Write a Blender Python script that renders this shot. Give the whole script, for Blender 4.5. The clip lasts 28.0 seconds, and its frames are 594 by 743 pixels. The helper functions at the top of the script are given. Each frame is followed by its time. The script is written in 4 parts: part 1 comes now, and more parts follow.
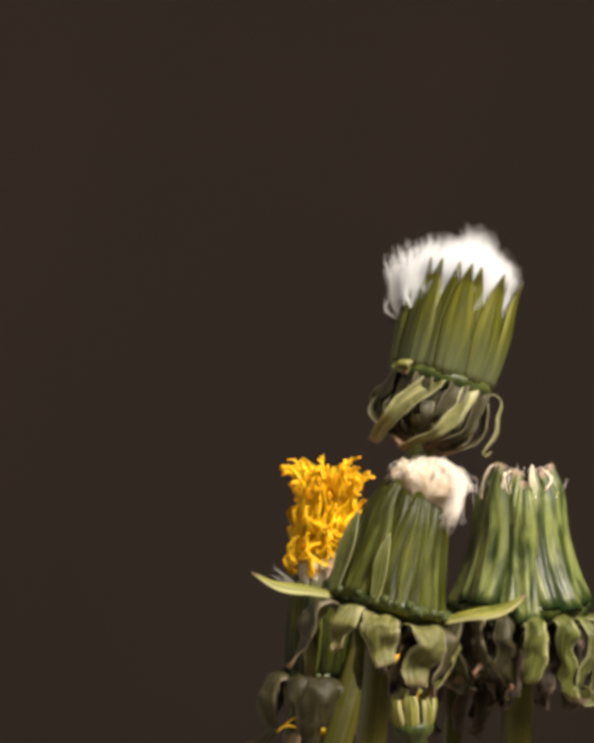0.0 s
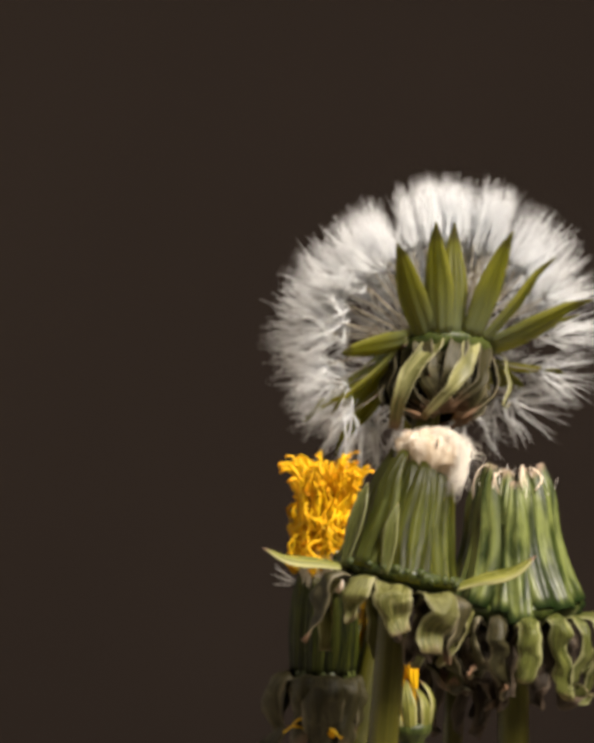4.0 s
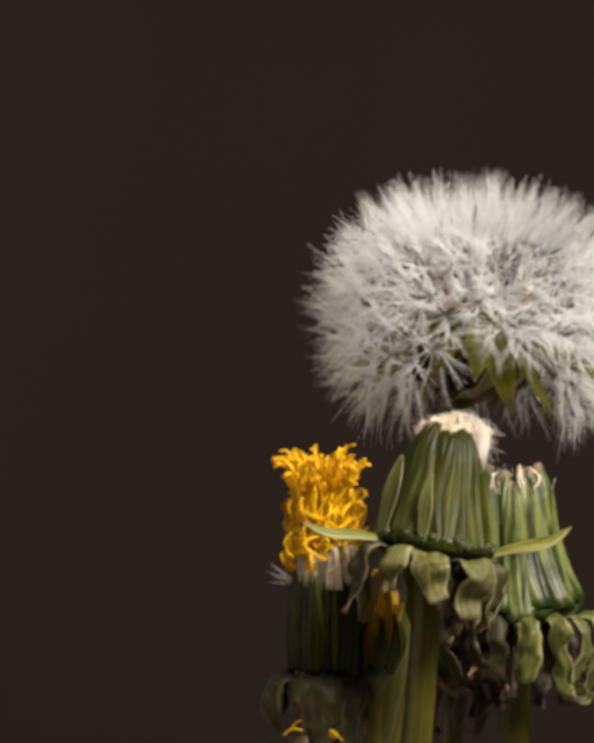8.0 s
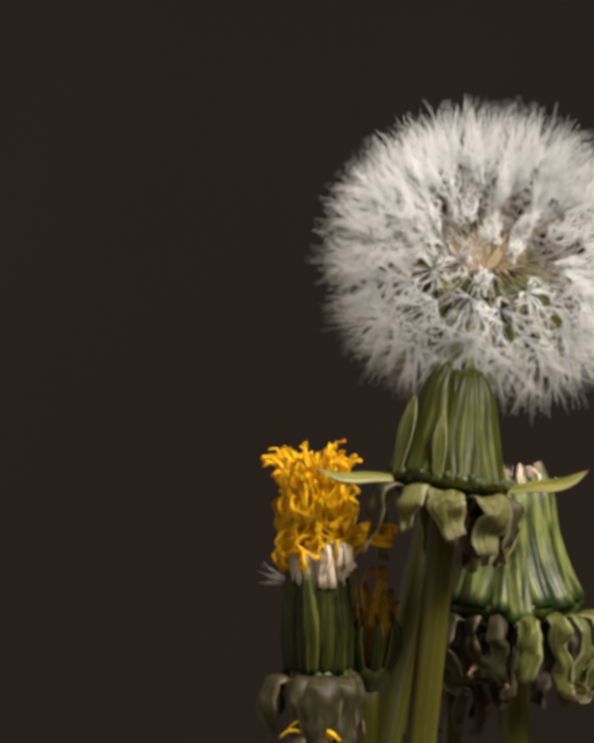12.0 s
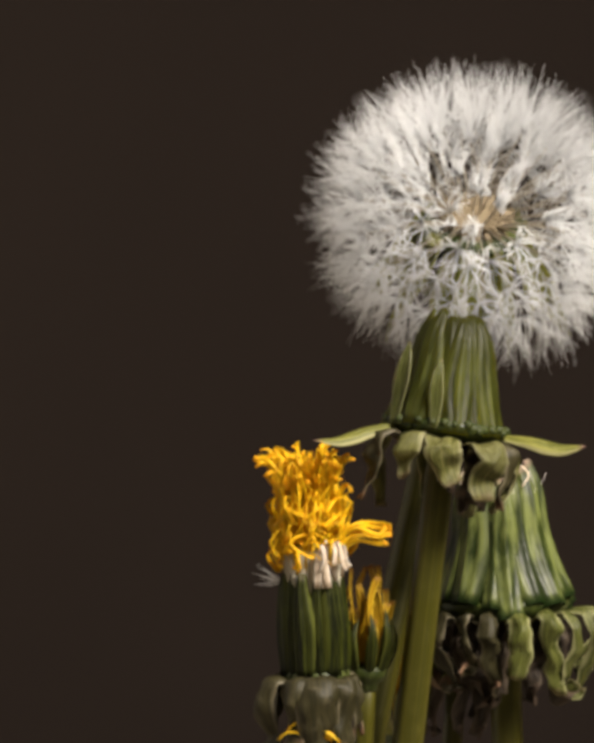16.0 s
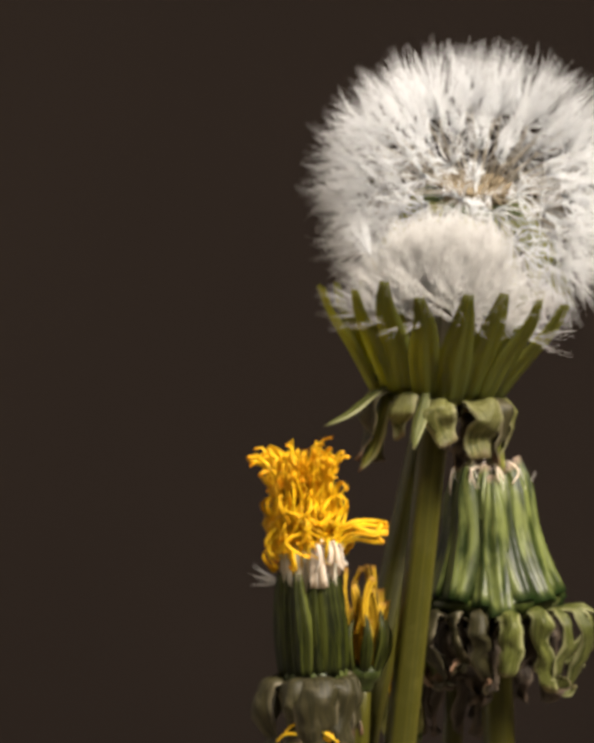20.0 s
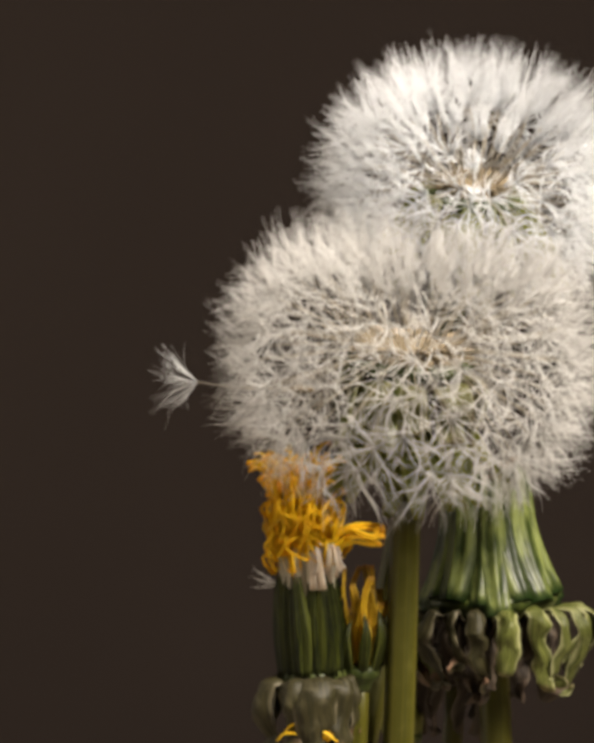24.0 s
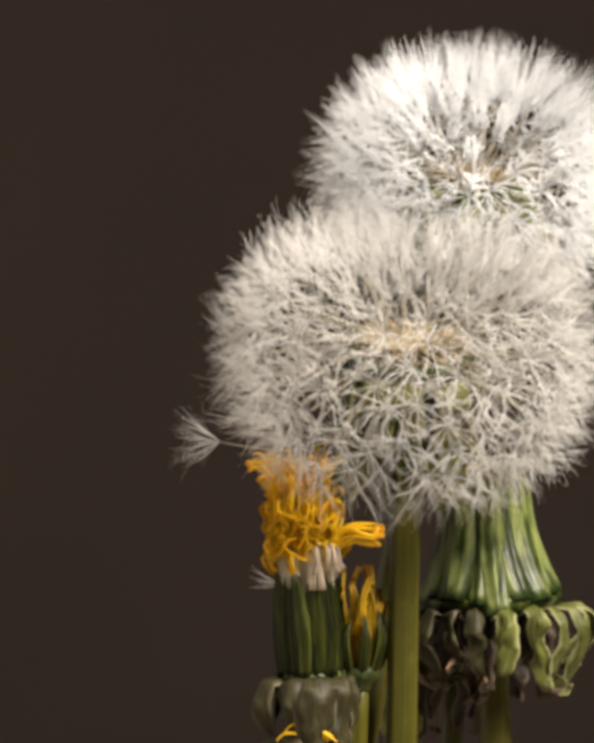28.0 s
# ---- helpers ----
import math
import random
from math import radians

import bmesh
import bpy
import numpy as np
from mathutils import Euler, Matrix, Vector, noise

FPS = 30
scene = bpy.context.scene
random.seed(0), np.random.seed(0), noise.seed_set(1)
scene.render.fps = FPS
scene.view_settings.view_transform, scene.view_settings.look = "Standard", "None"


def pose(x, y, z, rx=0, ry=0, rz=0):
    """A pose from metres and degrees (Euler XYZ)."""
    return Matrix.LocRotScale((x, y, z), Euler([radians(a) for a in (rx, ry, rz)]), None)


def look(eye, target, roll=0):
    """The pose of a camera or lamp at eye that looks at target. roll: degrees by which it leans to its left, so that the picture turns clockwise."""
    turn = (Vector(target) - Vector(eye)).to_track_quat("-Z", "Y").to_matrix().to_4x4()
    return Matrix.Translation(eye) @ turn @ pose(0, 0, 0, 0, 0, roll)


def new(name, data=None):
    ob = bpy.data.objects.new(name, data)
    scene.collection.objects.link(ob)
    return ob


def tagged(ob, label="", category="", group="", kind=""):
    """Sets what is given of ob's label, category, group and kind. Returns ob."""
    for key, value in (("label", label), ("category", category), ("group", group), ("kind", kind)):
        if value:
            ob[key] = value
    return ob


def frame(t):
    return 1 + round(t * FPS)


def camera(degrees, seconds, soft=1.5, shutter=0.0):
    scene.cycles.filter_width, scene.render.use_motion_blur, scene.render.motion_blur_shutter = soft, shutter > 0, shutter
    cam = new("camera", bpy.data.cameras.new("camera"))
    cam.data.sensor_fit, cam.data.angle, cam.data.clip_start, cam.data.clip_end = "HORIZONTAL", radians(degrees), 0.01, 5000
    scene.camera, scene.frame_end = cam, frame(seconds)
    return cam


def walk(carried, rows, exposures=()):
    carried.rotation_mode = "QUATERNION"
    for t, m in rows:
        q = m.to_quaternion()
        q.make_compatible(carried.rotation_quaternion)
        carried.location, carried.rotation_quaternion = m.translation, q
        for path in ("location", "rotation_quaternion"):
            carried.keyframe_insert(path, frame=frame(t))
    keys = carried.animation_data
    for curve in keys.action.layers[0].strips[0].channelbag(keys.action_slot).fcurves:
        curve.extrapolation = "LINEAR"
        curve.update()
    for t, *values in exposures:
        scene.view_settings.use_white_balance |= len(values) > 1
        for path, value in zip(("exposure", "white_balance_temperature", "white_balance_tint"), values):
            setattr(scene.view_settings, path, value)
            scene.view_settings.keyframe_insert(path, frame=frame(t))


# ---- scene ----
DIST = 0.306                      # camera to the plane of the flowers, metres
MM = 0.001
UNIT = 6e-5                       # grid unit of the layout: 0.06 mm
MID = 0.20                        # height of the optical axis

cam = camera(14.0, 28.0, soft=5.6)
EYE = look((0, -DIST, MID), (0, 0, MID))
walk(cam, [(0.0, EYE), (28.0, EYE)],
     exposures=[(0.0, 0.0, 6500, 10), (0.1, 0.0, 6500, 10), (0.4, -0.04, 6850, 5), (1.6, -0.04, 6850, 5), (1.9, -0.03, 6500, 10), (3.0, -0.09, 6500, 10), (5.5, -0.30, 6500, 10), (8.0, -0.50, 6500, 10),
                (12.0, -0.54, 6500, 10), (15.0, -0.50, 6500, 10), (17.0, -0.36, 6500, 10), (20.0, -0.24, 6500, 10), (24.0, -0.18, 6500, 10), (26.0, -0.07, 6500, 10), (28.0, -0.02, 6500, 10)])

# ---- light: one soft studio lamp above the camera's right shoulder, in a dim room ----
world = bpy.data.worlds.new("world")
world.use_nodes = True
world.node_tree.nodes["Background"].inputs[0].default_value = (0.5, 0.55, 0.6, 1)
world.node_tree.nodes["Background"].inputs[1].default_value = 0.05
scene.world = world
LAMP = Vector((0.225, -0.235, 0.485))
studio_lamp = new("studio_lamp", bpy.data.lights.new("studio_lamp", "AREA"))
studio_lamp.data.shape, studio_lamp.data.size, studio_lamp.data.size_y = "RECTANGLE", 0.16, 0.16
studio_lamp.data.energy = 8.2
studio_lamp.data.color = (1.0, 0.90, 0.78)
studio_lamp.matrix_world = look(LAMP, (0, 0, 0.2))


# ---- materials ----
def nodes_of(name):
    m = bpy.data.materials.new(name)
    m.use_nodes = True
    nt = m.node_tree
    nt.nodes.clear()
    out = nt.nodes.new("ShaderNodeOutputMaterial")
    return m, nt, out


def node(nt, kind, **values):
    n = nt.nodes.new(kind)
    for key, value in values.items():
        n.inputs[key].default_value = value
    return n


def mixed(nt, fac, a, b):
    """Colour mix; each of fac, a, b is a socket or a value."""
    n = nt.nodes.new("ShaderNodeMix")
    n.data_type = "RGBA"
    for k, v in ((0, fac), (6, a), (7, b)):
        if hasattr(v, "is_output"):
            nt.links.new(v, n.inputs[k])
        else:
            n.inputs[k].default_value = (*v, 1) if k else v
    return n.outputs[2]


def ramp(nt, sock, lo, hi):
    n = nt.nodes.new("ShaderNodeMapRange")
    n.interpolation_type = "SMOOTHSTEP"
    nt.links.new(sock, n.inputs[0])
    n.inputs[1].default_value, n.inputs[2].default_value = lo, hi
    return n.outputs[0]


def calc(nt, op, a, b=0.0):
    n = nt.nodes.new("ShaderNodeMath")
    n.operation = op
    for k, v in ((0, a), (1, b)):
        if hasattr(v, "is_output"):
            nt.links.new(v, n.inputs[k])
        else:
            n.inputs[k].default_value = v
    return n.outputs[0]


def leaf_material(name, dark, light, edge, tip, tip_from=0.82, edge_from=0.6, rough=0.45, through_light=0.25, streaks=26, bump=0.25, base=None, base_to=0.12, gloss=0.28, crisp=0.15, passing=None, tip_soft=0.14):
    """Plant tissue: long streaks, a pale margin, a withered tip and patches of wear; in some, margin or tip colour
    holds painted shade.
    """
    m, nt, out = nodes_of(name)
    uv = nt.nodes.new("ShaderNodeUVMap")
    sep = nt.nodes.new("ShaderNodeSeparateXYZ")
    nt.links.new(uv.outputs[0], sep.inputs[0])
    info = nt.nodes.new("ShaderNodeObjectInfo")
    comb = nt.nodes.new("ShaderNodeCombineXYZ")
    nt.links.new(calc(nt, "MULTIPLY", sep.outputs[0], streaks), comb.inputs[0])
    nt.links.new(calc(nt, "MULTIPLY", sep.outputs[1], 2.2), comb.inputs[1])
    nt.links.new(calc(nt, "MULTIPLY", info.outputs["Random"], 40.0), comb.inputs[2])
    fine = node(nt, "ShaderNodeTexNoise", Scale=1.0, Detail=4.0, Roughness=0.6)
    nt.links.new(comb.outputs[0], fine.inputs["Vector"])
    geo = nt.nodes.new("ShaderNodeTexCoord")
    blotch = node(nt, "ShaderNodeTexNoise", Scale=420.0, Detail=3.0, Roughness=0.6)
    nt.links.new(geo.outputs["Object"], blotch.inputs["Vector"])
    col = mixed(nt, ramp(nt, fine.outputs[0], 0.51 - crisp, 0.51 + crisp), dark, light)
    col = mixed(nt, calc(nt, "MULTIPLY", ramp(nt, blotch.outputs[0], 0.5, 0.75), 0.5), col, tuple(0.5 * (a + b) for a, b in zip(light, edge)))
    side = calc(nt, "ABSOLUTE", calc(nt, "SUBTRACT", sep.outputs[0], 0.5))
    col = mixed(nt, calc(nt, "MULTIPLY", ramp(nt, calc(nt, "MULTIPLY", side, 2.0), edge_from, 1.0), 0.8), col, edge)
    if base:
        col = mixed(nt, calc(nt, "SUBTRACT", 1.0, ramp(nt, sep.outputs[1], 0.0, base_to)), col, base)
    worn = calc(nt, "ADD", sep.outputs[1], calc(nt, "MULTIPLY", calc(nt, "SUBTRACT", blotch.outputs[0], 0.5), 0.25))
    # mask of the withered tip; in bract_green it carries painted shade
    withered = ramp(nt, worn, tip_from, tip_from + tip_soft)
    col = mixed(nt, withered, col, tip)
    hsv = node(nt, "ShaderNodeHueSaturation")
    nt.links.new(col, hsv.inputs["Color"])
    nt.links.new(calc(nt, "ADD", calc(nt, "MULTIPLY", info.outputs["Random"], 0.3), 0.85), hsv.inputs["Value"])
    b = node(nt, "ShaderNodeBump", Strength=bump, Distance=0.0004)
    nt.links.new(fine.outputs[0], b.inputs["Height"])
    p = node(nt, "ShaderNodeBsdfPrincipled", Roughness=rough)
    p.inputs["Specular IOR Level"].default_value = gloss
    nt.links.new(hsv.outputs[0], p.inputs["Base Color"])
    nt.links.new(b.outputs[0], p.inputs["Normal"])
    nt.links.new(calc(nt, "ADD", calc(nt, "MULTIPLY", blotch.outputs[0], 0.3), rough - 0.15), p.inputs["Roughness"])
    tr = nt.nodes.new("ShaderNodeBsdfTranslucent")
    if passing:                   # light that comes through the tissue is yellower
        nt.links.new(mixed(nt, calc(nt, "MULTIPLY", withered, 0.35), passing, tip), tr.inputs[0])
    else:
        nt.links.new(hsv.outputs[0], tr.inputs[0])
    mx = node(nt, "ShaderNodeMixShader", Fac=through_light)
    nt.links.new(p.outputs[0], mx.inputs[1])
    nt.links.new(tr.outputs[0], mx.inputs[2])
    nt.links.new(mx.outputs[0], out.inputs[0])
    return m


def fibre_material(name, color, color2, through_light=0.35, rough=0.5, sheer=0.0):
    """Fine plant fibre: tone differs from tuft to tuft and along it; sheer: the share of light that passes straight on."""
    m, nt, out = nodes_of(name)
    info = nt.nodes.new("ShaderNodeObjectInfo")
    geo = nt.nodes.new("ShaderNodeTexCoord")
    n = node(nt, "ShaderNodeTexNoise", Scale=600.0, Detail=2.0)
    nt.links.new(geo.outputs["Object"], n.inputs["Vector"])
    f = calc(nt, "ADD", calc(nt, "MULTIPLY", info.outputs["Random"], 0.6), calc(nt, "MULTIPLY", n.outputs[0], 0.4))
    col = mixed(nt, f, color, color2)
    p = node(nt, "ShaderNodeBsdfPrincipled", Roughness=rough)
    nt.links.new(col, p.inputs["Base Color"])
    tr = nt.nodes.new("ShaderNodeBsdfTranslucent")
    nt.links.new(col, tr.inputs[0])
    mx = node(nt, "ShaderNodeMixShader", Fac=through_light)
    nt.links.new(p.outputs[0], mx.inputs[1])
    nt.links.new(tr.outputs[0], mx.inputs[2])
    clear = node(nt, "ShaderNodeMixShader", Fac=sheer)
    nt.links.new(mx.outputs[0], clear.inputs[1])
    nt.links.new(nt.nodes.new("ShaderNodeBsdfTransparent").outputs[0], clear.inputs[2])
    nt.links.new((clear if sheer else mx).outputs[0], out.inputs[0])
    return m


def cloth_material(name, a, b, scale):
    m, nt, out = nodes_of(name)
    geo = nt.nodes.new("ShaderNodeTexCoord")
    n1 = node(nt, "ShaderNodeTexNoise", Scale=scale, Detail=5.0)
    n2 = node(nt, "ShaderNodeTexNoise", Scale=scale * 120, Detail=3.0)
    for n in (n1, n2):
        nt.links.new(geo.outputs["Object"], n.inputs["Vector"])
    col = mixed(nt, ramp(nt, n1.outputs[0], 0.3, 0.7), a, b)
    bp = node(nt, "ShaderNodeBump", Strength=0.2, Distance=0.001)
    nt.links.new(n2.outputs[0], bp.inputs["Height"])
    p = node(nt, "ShaderNodeBsdfPrincipled", Roughness=0.95)
    p.inputs["Specular IOR Level"].default_value = 0.1
    nt.links.new(col, p.inputs["Base Color"])
    nt.links.new(bp.outputs[0], p.inputs["Normal"])
    nt.links.new(p.outputs[0], out.inputs[0])
    return m


BACKDROP = cloth_material("brown_cloth", (0.0425, 0.0327, 0.0284), (0.048, 0.037, 0.032), 3.0)
# pale, so that the added walls and ceiling return fill light
PLASTER = cloth_material("wall_plaster", (0.72, 0.70, 0.67), (0.78, 0.76, 0.73), 2.0)
# ground out of view, made pale to reflect lamp light up under the heads
BOUNCE_SOIL = cloth_material("pale_bounce_soil", (0.30, 0.26, 0.20), (0.40, 0.35, 0.28), 30.0)
BRACT_OLIVE = leaf_material("bract_olive", (0.036, 0.040, 0.004), (0.115, 0.120, 0.012), (0.18, 0.175, 0.03), (0.03, 0.026, 0.006), tip_from=0.74, base=(0.095, 0.11, 0.055), base_to=0.62, through_light=0.5, passing=(0.52, 0.50, 0.03), streaks=10)
# dark upper half: shade from the head above, put into the tip colour
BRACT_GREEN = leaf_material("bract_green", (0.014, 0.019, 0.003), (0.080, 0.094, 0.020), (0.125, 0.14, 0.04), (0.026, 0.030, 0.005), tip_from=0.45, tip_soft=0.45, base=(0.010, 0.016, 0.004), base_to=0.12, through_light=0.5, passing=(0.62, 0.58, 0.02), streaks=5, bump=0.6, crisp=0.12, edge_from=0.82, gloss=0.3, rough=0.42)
BRACT_DEEP = leaf_material("bract_deep_green", (0.006, 0.008, 0.0015), (0.036, 0.042, 0.005), (0.085, 0.095, 0.018), (0.12, 0.10, 0.05), tip_from=0.9, streaks=10, bump=0.4, base=(0.010, 0.012, 0.003), crisp=0.1, gloss=0.2)
# dark margins: shade of the grooves between neighbouring bracts, put into the colour
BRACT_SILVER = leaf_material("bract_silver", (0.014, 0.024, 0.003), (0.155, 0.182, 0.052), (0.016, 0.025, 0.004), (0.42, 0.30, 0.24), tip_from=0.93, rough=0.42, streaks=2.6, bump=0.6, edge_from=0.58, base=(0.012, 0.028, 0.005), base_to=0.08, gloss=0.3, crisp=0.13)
CALYX = leaf_material("outer_bract_pale", (0.060, 0.062, 0.010), (0.24, 0.235, 0.085), (0.38, 0.36, 0.20), (0.17, 0.13, 0.07), through_light=0.4, tip_from=0.9, edge_from=0.75, rough=0.42, bump=0.5)
CALYX_LIME = leaf_material("outer_bract_lime", (0.085, 0.092, 0.012), (0.24, 0.235, 0.052), (0.42, 0.40, 0.20), (0.16, 0.09, 0.07), tip_from=0.86, rough=0.45, streaks=9, bump=0.5)
WITHERED = leaf_material("withered_bract", (0.018, 0.012, 0.008), (0.058, 0.042, 0.028), (0.13, 0.10, 0.07), (0.085, 0.058, 0.040), tip_from=0.8, rough=0.6, bump=0.6)
CALYX_FRESH = leaf_material("outer_bract_fresh", (0.036, 0.044, 0.006), (0.145, 0.155, 0.040), (0.36, 0.36, 0.18), (0.28, 0.21, 0.12), tip_from=0.93, edge_from=0.7, rough=0.38, bump=0.4)
CALYX_CREAM = leaf_material("outer_bract_cream", (0.075, 0.075, 0.022), (0.24, 0.232, 0.105), (0.36, 0.34, 0.20), (0.20, 0.13, 0.07), tip_from=0.9, edge_from=0.85, rough=0.45, streaks=3, bump=0.12)
CALYX_OLIVE = leaf_material("outer_bract_olive", (0.014, 0.013, 0.004), (0.058, 0.050, 0.020), (0.19, 0.165, 0.105), (0.17, 0.10, 0.06), tip_from=0.85, edge_from=0.82, rough=0.5)
STEM = leaf_material("stem_green", (0.034, 0.033, 0.003), (0.060, 0.055, 0.006), (0.078, 0.070, 0.010), (0.10, 0.11, 0.03), tip_from=1.4, rough=0.4, streaks=30, through_light=0.1)
RECEPTACLE = leaf_material("receptacle_green", (0.014, 0.022, 0.003), (0.045, 0.058, 0.011), (0.06, 0.07, 0.018), (0.20, 0.18, 0.10), tip_from=1.4, streaks=40, through_light=0.05)
PETAL = leaf_material("petal_yellow", (0.66, 0.32, 0.002), (0.90, 0.62, 0.006), (0.95, 0.70, 0.02), (0.86, 0.46, 0.01), tip_from=0.85, rough=0.5, through_light=0.35)
PETAL_OLD = leaf_material("petal_wilted", (0.20, 0.09, 0.008), (0.78, 0.50, 0.010), (0.88, 0.60, 0.04), (0.30, 0.15, 0.02), tip_from=0.86, rough=0.6, through_light=0.3)
TUBE = leaf_material("corolla_tube_white", (0.45, 0.40, 0.28), (0.70, 0.66, 0.55), (0.78, 0.74, 0.64), (0.75, 0.50, 0.10), tip_from=0.9, through_light=0.4)
CREAM = leaf_material("dried_corolla_cream", (0.55, 0.43, 0.30), (0.78, 0.68, 0.56), (0.84, 0.78, 0.70), (0.60, 0.42, 0.28), tip_from=0.95, through_light=0.35)
HAIR = fibre_material("pappus_white", (0.96, 0.97, 0.985), (0.94, 0.95, 0.965), through_light=0.82, sheer=0.18)
HAIR_IVORY = fibre_material("pappus_ivory", (0.84, 0.838, 0.835), (0.71, 0.695, 0.675), through_light=0.55, sheer=0.15)
HAIR_CREAM = fibre_material("pappus_cream", (0.93, 0.90, 0.86), (0.86, 0.80, 0.71))
BEAK = fibre_material("beak_straw", (0.60, 0.56, 0.47), (0.36, 0.31, 0.24), through_light=0.6)
ACHENE = fibre_material("achene_brown", (0.15, 0.115, 0.07), (0.23, 0.18, 0.11), through_light=0.0, rough=0.7)


# ---- shapes, all in millimetres until they become meshes ----
def mesh_of(name, verts, faces, uvs=None, mats=(), slots=None):
    me = bpy.data.meshes.new(name)
    me.from_pydata([tuple(c * MM for c in v) for v in verts], [], faces)
    if uvs:
        layer = me.uv_layers.new(name="UVMap")
        for lp in me.loops:
            layer.data[lp.index].uv = uvs[lp.vertex_index]
    for m in mats:
        me.materials.append(m)
    for p in me.polygons:
        p.use_smooth = True
        if slots:
            p.material_index = slots[p.index]
    return me


def joined(pieces):
    """Several (verts, faces, uvs) as one."""
    vs, fs, us = [], [], []
    for v, f, u in pieces:
        k = len(vs)
        vs += v
        us += u
        fs += [tuple(i + k for i in q) for q in f]
    return vs, fs, us


def smooth_line(points, n):
    """n + 1 points on a smooth line through the given ones."""
    p = [Vector(q) for q in points]
    p = [2 * p[0] - p[1]] + p + [2 * p[-1] - p[-2]]
    res, spans = [], len(p) - 3
    for i in range(n + 1):
        x = min(i / n * spans, spans - 1e-6)
        k = int(x)
        t = x - k
        a, b, c, d = p[k:k + 4]
        res.append(0.5 * (2 * b + (c - a) * t + (2 * a - 5 * b + 4 * c - d) * t * t + (3 * b - a - 3 * c + d) * t ** 3))
    return res


def ribbon(line, width, cup=0.15, thick=0.22, across=5, twist=(0, 0), wave=0.0, side0=(0, 1, 0), pleat=0.0, folds=3):
    """A leaf-like strip along a line: width(s) across, hollowed by cup, with thickness and a twist from end to end."""
    vs, fs, us = [], [], []
    n = len(line)
    for i, c in enumerate(line):
        s = i / (n - 1)
        t = (line[min(i + 1, n - 1)] - line[max(i - 1, 0)]).normalized()
        side = Vector(side0)
        side = (side - t * side.dot(t)).normalized()
        side = Matrix.Rotation(radians(twist[0] + (twist[1] - twist[0]) * s), 3, t) @ side
        nor = side.cross(t)
        w = max(width(s), 0.05)
        th = thick * min(1, w / 1.2)
        row = []
        for k in range(across):
            u = -1 + 2 * k / (across - 1)
            lift = cup * w * (u * u - 0.4) + wave * w * math.sin(9 * s + 3 * u) + pleat * w * math.cos(math.pi * folds * u)
            row.append((c + side * (u * w / 2) + nor * lift, nor * th * (1 - 0.7 * abs(u)) / 2, (u + 1) / 2))
        for q, h, u in row:
            vs.append(q + h)
            us.append((u, s))
        for q, h, u in reversed(row):
            vs.append(q - h)
            us.append((u, s))
    m = 2 * across
    for i in range(n - 1):
        for k in range(m):
            a, b = i * m + k, i * m + (k + 1) % m
            fs.append((a, b, b + m, a + m))
    fs.append(tuple(range(m - 1, -1, -1)))
    fs.append(tuple((n - 1) * m + k for k in range(m)))
    return vs, fs, us


def tube(line, radius, sides=8, ridge=0.0):
    vs, fs, us = [], [], []
    n = len(line)
    for i, c in enumerate(line):
        s = i / (n - 1)
        t = (line[min(i + 1, n - 1)] - line[max(i - 1, 0)]).normalized()
        a = Vector((1, 0, 0)) if abs(t.x) < 0.9 else Vector((0, 1, 0))
        a = (a - t * a.dot(t)).normalized()
        b = t.cross(a)
        r = radius(s)
        for k in range(sides):
            f = 2 * math.pi * k / sides
            rr = r * (1 + ridge * math.cos(f * 5 + 1.3))
            vs.append(c + a * rr * math.cos(f) + b * rr * math.sin(f))
            us.append((k / sides, s))
    for i in range(n - 1):
        for k in range(sides):
            a, b = i * sides + k, i * sides + (k + 1) % sides
            fs.append((a, b, b + sides, a + sides))
    fs.append(tuple(range(sides - 1, -1, -1)))
    fs.append(tuple((n - 1) * sides + k for k in range(sides)))
    return vs, fs, us


def turned(profile, sides=28):
    """A turned body from (radius, height) pairs."""
    vs, fs, us = [], [], []
    n = len(profile)
    for i, (r, z) in enumerate(profile):
        for k in range(sides):
            f = 2 * math.pi * k / sides
            vs.append(Vector((r * math.cos(f), r * math.sin(f), z)))
            us.append((k / sides, i / (n - 1)))
    for i in range(n - 1):
        for k in range(sides):
            a, b = i * sides + k, i * sides + (k + 1) % sides
            fs.append((a, b, b + sides, a + sides))
    fs.append(tuple(range(sides - 1, -1, -1)))
    fs.append(tuple((n - 1) * sides + k for k in range(sides)))
    return vs, fs, us


def piece(name, shape, material, parent=None, m=None, label=""):
    me = shape if isinstance(shape, bpy.types.Mesh) else mesh_of(name, *shape, mats=[material])
    ob = new(name, me)
    ob.parent = parent
    if m is not None:
        ob.matrix_basis = m
    if label:
        tagged(ob, label=label)
    return ob


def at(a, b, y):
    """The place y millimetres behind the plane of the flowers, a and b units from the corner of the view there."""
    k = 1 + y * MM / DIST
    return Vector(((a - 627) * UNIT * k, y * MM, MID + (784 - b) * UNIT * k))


def turn(lean=0, away=0, spin=0):
    """Leaning to the side, away from the camera, and spun on its own axis (degrees)."""
    return (Matrix.Rotation(radians(lean), 4, "Y") @ Matrix.Rotation(radians(-away), 4, "X") @ Matrix.Rotation(radians(spin), 4, "Z"))


